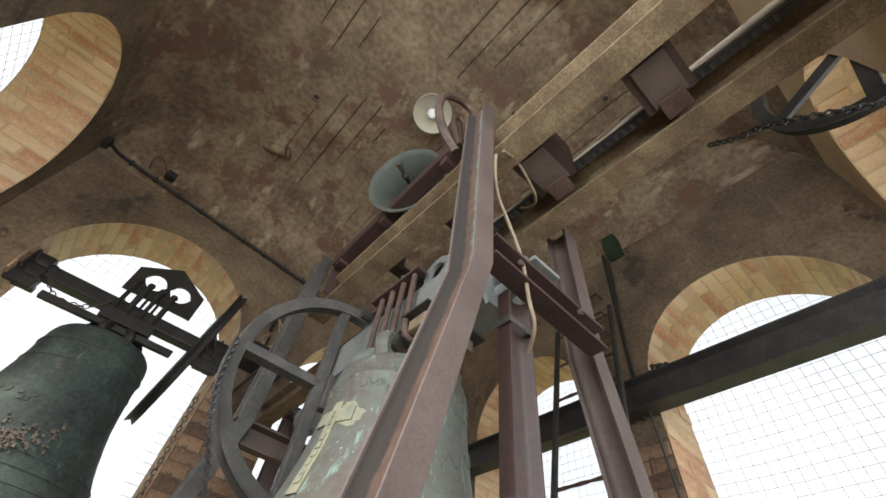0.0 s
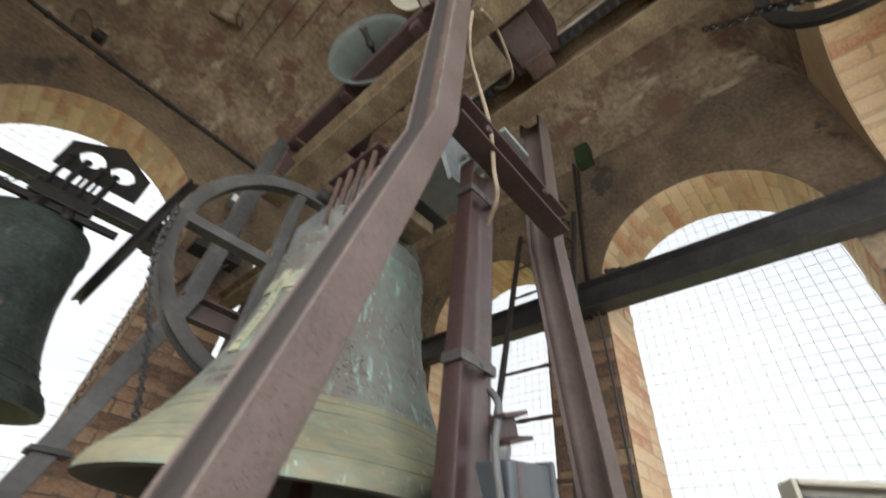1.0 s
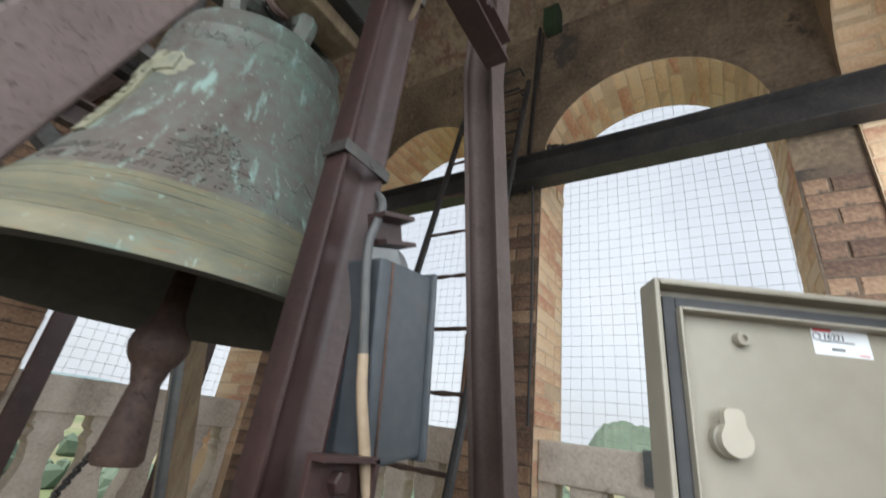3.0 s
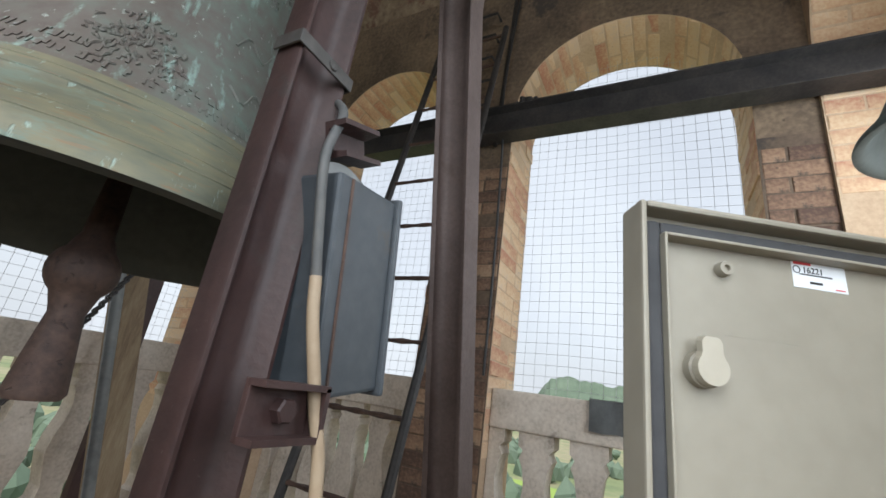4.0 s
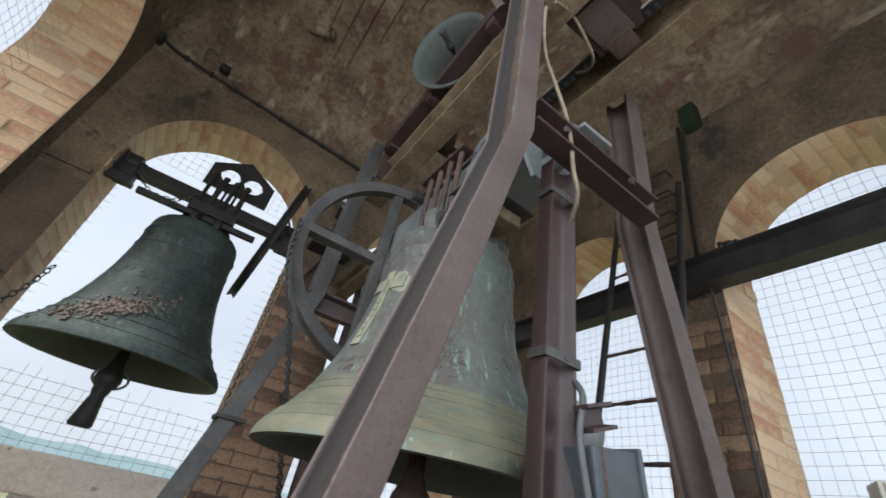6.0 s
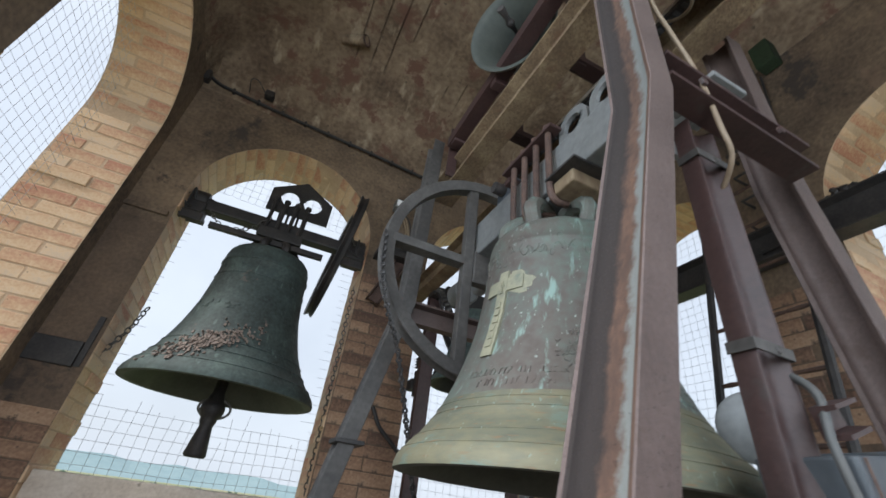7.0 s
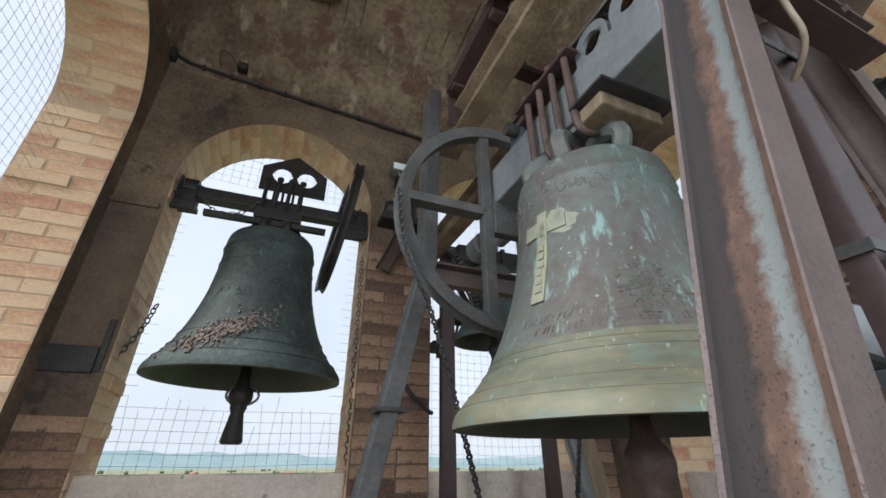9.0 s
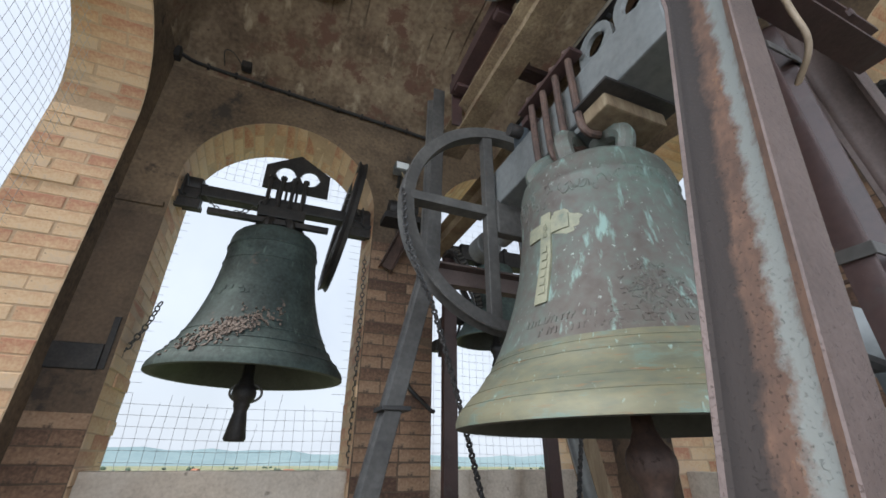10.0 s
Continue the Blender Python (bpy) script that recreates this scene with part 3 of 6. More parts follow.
for i in range(420):
    a, r = radians(rng.uniform(-40, 130)), rng.choice([rng.uniform(70, 300), rng.uniform(200, 1500)])
    s = rng.uniform(3.0, 6.5)
    for k in range(3):
        m = Matrix.Translation((r * math.cos(a) + rng.uniform(-s, s), r * math.sin(a) + rng.uniform(-s, s), -24 + s * rng.uniform(0.3, 0.7))) @ Matrix.Diagonal((s * rng.uniform(0.5, 1), s * rng.uniform(0.5, 1), s * rng.uniform(0.5, 1.0), 1))
        bmesh.ops.create_icosphere(bm, subdivisions=1, radius=1, matrix=m)
for v in bm.verts:
    v.co += Vector((noise.noise(v.co * 0.3), noise.noise(v.co * 0.3 + Vector((9, 0, 0))), noise.noise(v.co * 0.4))) * 1.6
tagged(finish("far_trees", bm, "woods"), "scattered far trees on the plain", "trees", kind="stuff")


def house(x, y, w, d, h, turn):
    ob = thing("house", "far pale rendered house with a terracotta roof", "house", "far houses", at=(x, y, -24))
    m = Matrix.Translation((x, y, -24)) @ Matrix.Rotation(turn, 4, "Z")
    part("wall", boxed((-w / 2, -d / 2, 0), (w / 2, d / 2, h), m=m), "render", ob)
    bm = bmesh.new()
    e = 0.4
    pts = [(-w / 2 - e, -d / 2 - e, h), (w / 2 + e, -d / 2 - e, h), (w / 2 + e, d / 2 + e, h), (-w / 2 - e, d / 2 + e, h), (-w / 2 - e, 0, h + d * 0.3), (w / 2 + e, 0, h + d * 0.3)]
    v = [bm.verts.new(m @ Vector(p)) for p in pts]
    for f in ((0, 1, 5, 4), (2, 3, 4, 5), (0, 4, 3), (1, 2, 5), (0, 3, 2, 1)):
        bm.faces.new([v[i] for i in f])
    part("roof", bm, "roof", ob)


for i in range(26):
    a, r = radians(rng.uniform(5, 125)), rng.uniform(160, 900)
    house(r * math.cos(a), r * math.sin(a), rng.uniform(9, 16), rng.uniform(8, 11), rng.uniform(5, 9), rng.uniform(0, 3))


# ---- the bell frame: two steel A-frames and two long beams ----
def leg(parent, knee, foot, top, side=(1, 0, 0), width=0.052, depth=0.082, name="leg", mats=("brown", "rustweb")):
    """A bent H-beam leg: upright from top to the knee, then sloping to the foot."""
    bm = bmesh.new()
    uv = bm.loops.layers.uv.new("across")
    a, d, f, w, r = width / 2, depth / 2, 0.009, 0.004, 0.016
    fillet = [(a - 0.002, -d + f * 0.6), (a - 0.004, -d + f)] + [(w + r - r * math.sin(math.pi * i / 12), -d + f + r - r * math.cos(math.pi * i / 12)) for i in range(7)]
    side = [(a - 0.0015, -d), (a, -d + 0.0015)] + fillet + [(u, -v) for u, v in fillet[::-1]] + [(a, d - 0.0015), (a - 0.0015, d)]
    out = side + [(-u, v) for u, v in side[::-1]]
    knee, foot, top = Vector(knee), Vector(foot), Vector(top)
    # sections lie level, so that the two stretches share the knee's section
    rings = []
    for p in (top, knee, foot):
        rings.append([bm.verts.new(p + Vector((u, v, 0))) for u, v in out])
    k = len(out)
    for a, b in zip(rings, rings[1:]):
        for i in range(k):
            f = bm.faces.new((a[i], a[(i + 1) % k], b[(i + 1) % k], b[i]))
            for corner in f.loops:
                q = out[i if corner.vert in (a[i], b[i]) else (i + 1) % k]
                corner[uv].uv = ((q[1] + d) / (2 * d), corner.vert.co.z)
            if min(abs(out[i][0]), abs(out[(i + 1) % k][0])) < width * 0.46 and abs(out[i][1]) < d - 0.002:
                f.material_index = 1
    bm.faces.new(rings[0])
    bm.faces.new(rings[-1][::-1])
    return part(name, bm, list(mats), parent, "", True, 0.5)


def plate(parent, lo, hi, mat="brown", name="plate", label="", bevel=0.002):
    return part(name, boxed(lo, hi, bevel), mat, parent, label)


NEAR, FAR = 0.727, 1.75
near = thing("steel_trestle", "brown painted steel A-frame carrying the big bell's bearing", "trestle", "bell trestles", at=(0.79, NEAR, FLOOR))
leg(near, (0.598, 0.722, 2.04), (0.598 - 0.234 * 1.74, 0.722, FLOOR), (0.598, 0.722, 2.83), width=0.048)
leg(near, (1.068, 0.776, 2.12), (1.068 + 0.232 * 1.82, 0.776, FLOOR), (1.060, 0.776, 2.62), width=0.062, depth=0.072, mats=("brown", "brown"))
bm = prism(bmesh.new(), c_outline(0.066, 0.048, 0.008, 0.008), (0.628, NEAR + 0.0, 2.110), (0.998, NEAR + 0.0, 2.092), (0, 0, 1))
part("brace", bm, "darkred", near)
for x in (0.70, 0.90):
    bolt(near, (x, NEAR - 0.0485, 2.102), (0, -1, 0), 0.009, 0.006, "darkred")
# middle post: a channel with its hollow side to the room, tied with straps
bm = prism(bmesh.new(), [(-0.034, 0.003), (-0.0325, 0), (-0.029, 0), (-0.026, 0.003), (-0.020, 0.013), (-0.014, 0.018), (-0.006, 0.020), (-0.001, 0.0192), (0.006, 0.020), (0.014, 0.018), (0.020, 0.013), (0.026, 0.003), (0.029, 0), (0.0325, 0), (0.034, 0.003), (0.034, 0.030), (-0.034, 0.030)], (0.750, NEAR, FLOOR), (0.750, NEAR, 2.074), (1, 0, 0))
part("post", bm, "darkred", near, "dark red channel post", True, 0.75)
for z, dx in ((1.982, 0.749), (1.658, 0.749), (1.13, 0.749)):
    bm = boxed((dx - 0.038, NEAR - 0.0055, z), (dx + 0.038, NEAR - 0.0025, z + 0.015), 0.001)
    box(bm, (dx - 0.038, NEAR - 0.003, z), (dx - 0.036, NEAR + 0.031, z + 0.015))
    box(bm, (dx + 0.036, NEAR - 0.003, z), (dx + 0.038, NEAR + 0.031, z + 0.015))
    strap = part("strap", bm, "wheel", near, "dark grey steel strap")
    bm = bmesh.new()
    lathe(bm, [(0, 0), (0.006, 0), (0.005, 0.002), (0, 0.003)], 10, Matrix.Translation((dx + 0.006, NEAR - 0.0055, z + 0.008)) @ Matrix.Rotation(radians(90), 4, "X"))
    part("rivet", bm, "wheel", strap)
# bearing on the brace
plate(near, (0.76, NEAR - 0.045, 2.176), (0.85, NEAR + 0.060, 2.188), "grey", "bearing_base")
bm = bmesh.new()
lathe(bm, [(0, -0.03), (0.036, -0.03), (0.04, -0.025), (0.04, 0.025), (0.036, 0.03), (0, 0.03)], 24, Matrix.Translation((0.805, NEAR + 0.040, 2.224)) @ Matrix.Rotation(radians(90), 4, "X"))
part("bearing", bm, "grey", near, "grey cast bearing housing", True)

far = thing("steel_trestle", "dark steel A-frame behind the big bell's wheel", "trestle", "bell trestles", at=(0.79, FAR, FLOOR))
leg(far, (0.585, FAR, 2.05), (0.585 - 0.234 * 1.75, FAR, FLOOR), (0.600, FAR, 2.86), width=0.05, depth=0.08, mats=("wheel", "wheel"))
leg(far, (1.02, FAR, 2.03), (1.02 + 0.215 * 1.73, FAR, FLOOR), (1.0, FAR, 2.48), width=0.06, depth=0.08, mats=("wood", "grey"))
for z in (2.03,):
    part("brace", prism(bmesh.new(), c_outline(0.08, 0.04, 0.008, 0.008), (0.56, FAR + 0.02, z), (1.02, FAR + 0.02, z), (0, 0, 1)), "brown", far)
bm = boxed((0.440, FAR - 0.052, 1.580), (0.523, FAR + 0.045, 1.592), 0.002)
part("cleat", bm, "black", far, "small black cleat plate")
bm = bmesh.new()
lathe(bm, [(0, -0.04), (0.045, -0.04), (0.05, -0.035), (0.05, 0.035), (0.045, 0.04), (0, 0.04)], 24, Matrix.Translation((0.805, FAR, 2.165)) @ Matrix.Rotation(radians(90), 4, "X"))
part("bearing", bm, "grey", far, "grey cast bearing housing", True)


settle(0.002, 0.008, 0.058)


def long_beam(x0, y0, y1, z0, label):
    ob = thing("steel_beam", label, "steel beam", "long roof beams", at=(x0 + 0.04, (y0 + y1) / 2, z0))
    bm = prism(bmesh.new(), h_outline(0.080, 0.120, 0.010, 0.008), (x0 + 0.04, y0, z0 + 0.06), (x0 + 0.04, y1, z0 + 0.06), (1, 0, 0))
    part("beam", bm, "rusty", ob)
    return ob


beam_west = long_beam(0.627, YD, 1.735, 2.485, "rust-pitted yellowish steel beam bolted to the frame's posts")
beam_east = long_beam(0.905, YD, YA - 0.01, 2.490, "rust-pitted steel beam with a conduit along its side")
# bolted plates at the posts
part("end_plate", boxed((0.60, 1.574, 2.50), (0.640, 1.582, 2.76), 0.002), "darkred", beam_west)
part("angle_bar", prism(bmesh.new(), [(0, 0), (0.05, 0), (0.05, 0.006), (0.006, 0.006), (0.006, 0.05), (0, 0.05)], (0.585, 1.56, 2.63), (0.585, 0.80, 2.66), (1, 0, 0)), "darkred", beam_west, "dark red angle bar")
for y in (1.50, 1.20, 0.86):
    part("lug", boxed((0.590, y, 2.62), (0.645, y + 0.035, 2.70), 0.004), "darkred", beam_west, "dark red lug")
# bracket hook on the near post's head
bm = tube(bmesh.new(), curve_points([(0.612, 0.748, 2.76), (0.608, 0.766, 2.88), (0.575, 0.772, 2.915), (0.520, 0.772, 2.88), (0.474, 0.772, 2.80), (0.472, 0.772, 2.67), (0.508, 0.772, 2.565), (0.560, 0.772, 2.51)], 6), 0.014, 8)
part("hook", bm, "iron", near, "rusty bent lifting hook", True)
bm = tube(bmesh.new(), curve_points([(0.612, 0.800, 2.70), (0.602, 0.805, 2.830), (0.578, 0.81, 2.865), (0.556, 0.81, 2.820), (0.572, 0.805, 2.710), (0.590, 0.80, 2.640)], 6), 0.010, 8)
part("hook", bm, "iron", near, "rusty bent lifting hook", True)

# conduit and cable tray along the east beam
conduit = thing("conduit", "grey conduit with a slotted cable tray on the steel beam", "conduit", at=(0.87, 0.8, 2.56))
part("pipe", tube(bmesh.new(), curve_points([(0.872, YD, 2.62), (0.872, 0.3, 2.60), (0.872, 0.62, 2.585), (0.872, 0.9, 2.59), (0.872, 1.5, 2.595)]), 0.012, 10), "concrete", conduit, "", True)
bm = boxed((0.862, YD, 2.560), (0.886, 1.6, 2.564))
box(bm, (0.860, YD, 2.560), (0.863, 1.6, 2.576))
part("tray", bm, "black", conduit)
k = 60
for i in range(k):
    y = 0.0 + 1.5 * i / k
    part("slot", boxed((0.865, y, 2.5565), (0.883, y + 0.010, 2.5605)), "gasket", conduit)
bm = bmesh.new()
for i in range(5):
    tube(bm, curve_points([(0.872, 0.24 + 0.01 * i, 2.612 + 0.003 * i), (0.866, 0.33, 2.622 + 0.004 * i), (0.856, 0.43, 2.608 - 0.004 * i), (0.870, 0.48 + 0.01 * i, 2.60)]), 0.004, 6)
part("cable_loops", bm, "cablebeige", conduit, "loose beige cable loops", True)

# two sheet-steel housings between the beams
for y0, y1, z1, x0 in ((0.565, 0.695, 2.72, 0.715), (0.20, 0.33, 2.74, 0.715)):
    ob = thing("steel_housing", "rust-brown sheet-steel counterweight box between the beams", "counterweight box", "counterweight boxes", at=(0.83, (y0 + y1) / 2, 2.50))
    bm = bmesh.new()
    prof = [(y0, 2.52), (y1, 2.52), (y1, z1 - 0.03), (y1 - 0.015, z1 - 0.008), ((y0 + y1) / 2, z1), (y0 + 0.015, z1 - 0.008), (y0, z1 - 0.03)]
    prism(bm, [(y, z - 2.52) for y, z in prof], (x0, 0, 2.52), (0.865, 0, 2.52), (0, 1, 0))
    part("body", bm, "darkred", ob)
    part("flange", boxed((x0 + 0.01, y0 + 0.02, 2.512), (0.855, y1 - 0.02, 2.519), 0.002), "brown", ob)
    part("bracket", boxed((0.84, y0 + 0.03, 2.505), (0.90, y1 - 0.03, 2.5115), 0.002), "iron", ob)


settle()


# ---- bells ----
OUTER = [(1.0, 0.0), (1.0, 0.018), (0.985, 0.045), (0.935, 0.085), (0.885, 0.115), (0.83, 0.16), (0.825, 0.168), (0.815, 0.168), (0.765, 0.225), (0.745, 0.25), (0.70, 0.31), (0.655, 0.385), (0.615, 0.465), (0.58, 0.55), (0.555, 0.64), (0.538, 0.72), (0.525, 0.80), (0.522, 0.855), (0.527, 0.86), (0.527, 0.875), (0.520, 0.88), (0.512, 0.93), (0.495, 0.965), (0.46, 0.99), (0.38, 1.005), (0.20, 1.015), (0, 1.018)]
INNER = [(0.93, 0.0), (0.85, 0.06), (0.77, 0.14), (0.69, 0.24), (0.61, 0.36), (0.55, 0.50), (0.51, 0.65), (0.48, 0.82), (0.44, 0.92), (0.30, 0.96), (0, 0.965)]


def bell_radius(z):
    """Outer radius at height z, both as shares of lip radius and height."""
    for (r0, z0), (r1, z1) in zip(OUTER, OUTER[1:]):
        if z0 <= z <= z1 and z1 > z0:
            return r0 + (r1 - r0) * (z - z0) / (z1 - z0)
    return 0.4


def bell_body(parent, at, lip, height, mats, sides=96, turn=None):
    """Waist, sound bow and inside of a bell as one turned mesh."""
    m = Matrix.Translation(at) @ (turn or Matrix())
    bm = bmesh.new()
    outer = [(r * lip, z * height) for r, z in OUTER]
    n = len(OUTER)
    inner = [(r * lip, z * height) for r, z in INNER]
    prof = outer[::-1] + inner

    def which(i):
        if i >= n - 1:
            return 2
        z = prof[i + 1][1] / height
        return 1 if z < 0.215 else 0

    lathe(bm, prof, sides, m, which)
    for v in bm.verts:
        d = (v.co - Vector(at)).normalized()
        v.co += d * 0.0012 * noise.noise(v.co * 22)
    return part("bell_body", bm, mats, parent, "", True, 0.9)


def on_bell(at, lip, height, angle, z, lift=0.0):
    r = bell_radius(z) * lip + lift
    return Vector(at) + Vector((r * math.cos(radians(angle)), r * math.sin(radians(angle)), z * height))


def relief(bm, at, lip, height, a0, a1, z0, z1, lift, k=10):
    """A raised patch that follows the bell between two angles and two heights."""
    v = {}
    for s, h in ((0, -0.001), (1, lift)):
        for i in range(k + 1):
            for j in range(3):
                v[s, i, j] = bm.verts.new(on_bell(at, lip, height, a0 + (a1 - a0) * i / k, z0 + (z1 - z0) * j / 2, h))
    for i in range(k):
        for j in range(2):
            bm.faces.new((v[1, i, j], v[1, i + 1, j], v[1, i + 1, j + 1], v[1, i, j + 1]))
    for i in range(k):
        for j in (0, 2):
            bm.faces.new((v[0, i, j], v[0, i + 1, j], v[1, i + 1, j], v[1, i, j]))
    for j in range(2):
        for i in (0, k):
            bm.faces.new((v[0, i, j], v[0, i, j + 1], v[1, i, j + 1], v[1, i, j]))
    return bm


def clapper(parent, top, ball, tip, r_ball, r_stem, mat="iron"):
    top, ball, tip = Vector(top), Vector(ball), Vector(tip)
    L = (tip - top).length
    s = (ball - top).length
    prof = [(0, 0), (r_stem * 0.9, 0.0), (r_stem * 0.75, s * 0.4), (r_stem * 1.1, s - r_ball * 1.25), (r_stem * 1.35, s - r_ball * 1.05), *[(r_ball * math.sin(radians(t)), s - r_ball * math.cos(radians(t))) for t in range(42, 140, 12)], (r_stem * 1.45, s + r_ball * 0.95), (r_stem * 1.3, s + r_ball * 1.15), (r_stem * 1.15, s + r_ball * 1.4), (r_stem * 1.9, L * 0.985), (r_stem * 1.6, L), (0, L)]
    m = Matrix.Translation(top) @ (tip - top).to_track_quat("Z", "Y").to_matrix().to_4x4()
    return part("clapper", lathe(bmesh.new(), prof, 24, m), mat, parent, "rusty iron clapper", True, 1.0)


# the big bell
B2, LIP2, H2 = (0.790, 1.168, 1.510), 0.337, 0.547
big = thing("bell", "large green-patinated bronze bell with cross relief and pale lip", "bell", "bells", at=B2)
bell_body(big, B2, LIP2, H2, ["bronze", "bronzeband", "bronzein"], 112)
clapper(big, (0.790, 1.168, 1.86), (0.788, 1.155, 1.456), (0.790, 1.147, 1.285), 0.043, 0.018)
for a in (25, 85, 145, 205, 265, 325):
    c, s = math.cos(radians(a)), math.sin(radians(a))
    x, y, z = B2[0], B2[1], B2[2] + H2
    pts = curve_points([(x + 0.115 * c, y + 0.115 * s, z - 0.005), (x + 0.135 * c, y + 0.135 * s, z + 0.05), (x + 0.095 * c, y + 0.095 * s, z + 0.085), (x + 0.04 * c, y + 0.04 * s, z + 0.088)], 5)
    part("crown_loop", tube(bmesh.new(), pts, 0.021, 8), "bronze", big, "", True)
bm = bmesh.new()
relief(bm, B2, LIP2, H2, 188.5, 196.0, 0.365, 0.735, 0.005, 4)
relief(bm, B2, LIP2, H2, 177.0, 188.5, 0.640, 0.700, 0.005, 5)
relief(bm, B2, LIP2, H2, 196.0, 208.0, 0.640, 0.700, 0.005, 5)
part("cross_relief", bm, "ochrepatch", big, "raised ochre cross")
bm = bmesh.new()
for z0, z1, a0, a1 in ((0.40, 0.60, 190.5, 194.5), (0.63, 0.69, 191, 194)):
    for i in range(6):
        relief(bm, B2, LIP2, H2, a0 + 0.3 * (i % 2), a1 - 0.4 * (i % 3), z0 + (z1 - z0) * i / 6, z0 + (z1 - z0) * (i + 0.7) / 6, 0.0085, 2)
tagged(part("cross_ornament", bm, "ochrepatch", big), kind="stuff")
# ochre wear around the cross, irregular in outline
bm = bmesh.new()
centre = (203.0, 0.675)
ring = []
for i in range(28):
    t = 2 * math.pi * i / 28
    q = 1 + 0.45 * noise.noise((math.cos(t) * 2, math.sin(t) * 2, 3)) + 0.2 * noise.noise((math.cos(t) * 6, math.sin(t) * 6, 5))
    ring.append(bm.verts.new(on_bell(B2, LIP2, H2, centre[0] + 11 * q * math.cos(t), centre[1] + 0.052 * q * math.sin(t) - 0.015 * math.cos(t), 0.0008)))
mid = bm.verts.new(on_bell(B2, LIP2, H2, *centre, 0.0035))
for i in range(28):
    bm.faces.new((mid, ring[i], ring[(i + 1) % 28]))
part("wear_patch", bm, "ochrepatch", big, "pale ochre worn patch")
rng = random.Random(3)
bm = bmesh.new()
for i in range(130):
    a, z, turn = 240 + rng.gauss(0, 6.5), 0.36 + rng.gauss(0, 0.042), rng.uniform(0, 6.3)
    bend, size = rng.uniform(-0.9, 0.9), rng.uniform(0.5, 1.3)
    line = []
    for q in range(5):
        line.append(on_bell(B2, LIP2, H2, a, z, 0.0004))
        a += 0.62 * size * math.cos(turn)
        z += 0.0060 * size * math.sin(turn)
        turn += bend
    tube(bm, line, lambda t: 0.0006 + 0.0019 * math.sin(math.pi * min(max(t, 0.08), 0.92)), 5)
tagged(part("rosette_relief", bm, "bronze", big, "rough raised ornament"), kind="stuff")
bm = bmesh.new()
for row, (z, a0, a1) in enumerate(((0.285, 186, 300), (0.245, 192, 292))):
    a = a0
    while a < a1:
        w = rng.uniform(1.4, 3.0)
        if rng.random() > 0.2:
            relief(bm, B2, LIP2, H2, a, a + w * 0.32, z, z + rng.uniform(0.016, 0.024), 0.0014, 1)
            if rng.random() > 0.4:
                relief(bm, B2, LIP2, H2, a + w * 0.2, a + w * 0.7, z + rng.choice([0.0, 0.010, 0.018]), z + 0.024, 0.0013, 1)
        a += w
tagged(part("inscription", bm, "bronze", big, "raised illegible inscription"), kind="stuff")
bm = bmesh.new()
rng = random.Random(31)
for i in range(64):
    a, z, turn, bend, reach = 150 + 200 * (i + rng.random()) / 64, rng.choice([0.80, 0.83, 0.86]) + rng.gauss(0, 0.008), rng.uniform(0, 6.3), rng.choice([-1, 1]) * rng.uniform(0.35, 0.6), rng.uniform(0.9, 1.5)
    line = []
    for q in range(11):
        line.append(on_bell(B2, LIP2, H2, a, z, 0.0002))
        a += reach * math.cos(turn)
        z += 0.0088 * reach * math.sin(turn)
        turn += bend
        reach *= 0.93
    tube(bm, line, lambda t: 0.0006 + 0.0013 * (1 - t), 5)
part("scroll_relief", bm, "bronze", big, "raised scroll ornament")
bm = bmesh.new()
for base, amp, f in ((0.42, 0.025, 0.5), (0.60, 0.03, 0.35)):
    tube(bm, [on_bell(B2, LIP2, H2, a, base + amp * math.sin(a * f) + 0.1 * (a - 290) / 40, 0.0005) for a in range(268, 318, 2)], 0.0022, 5)
part("leaf_relief", bm, "bronze", big, "raised leaf ornament")
for z in (0.205, 0.175, 0.10, 0.06):
    part("moulding", tube(bmesh.new(), [on_bell(B2, LIP2, H2, a, z, -0.0002) for a in range(0, 360, 4)], 0.0016, 5, True), "bronzeband", big)

# its headstock
settle(-0.012, 0.0, 0.022)
yoke = thing("headstock", "grey steel headstock with U-bolts above the big bell", "headstock", at=(0.82, 1.15, 2.165))
part("box_beam", boxed((0.735, 0.84, 2.168), (0.905, 1.52, 2.30), 0.006), "grey", yoke)
bm = bmesh.new()
lathe(bm, [(0, 0), (0.024, 0), (0.024, 0.10), (0, 0.10)], 20, Matrix.Translation((0.82, 0.845, 2.17)) @ Matrix.Rotation(radians(90), 4, "X"))
part("shaft", bm, "grey", yoke, "", True)
bm = bmesh.new()
lathe(bm, [(0, 0), (0.030, 0), (0.030, 0.12), (0, 0.12)], 20, Matrix.Translation((0.82, 1.63, 2.12)) @ Matrix.Rotation(radians(90), 4, "X"))
part("shaft", bm, "grey", yoke, "", True)
bm = bmesh.new()
lathe(bm, [(0, 0), (0.085, 0), (0.085, 0.012), (0, 0.012)], 6, Matrix.Translation((0.82, 0.842, 2.19)) @ Matrix.Rotation(radians(90), 4, "X"))
part("end_plate", bm, "grey", yoke)
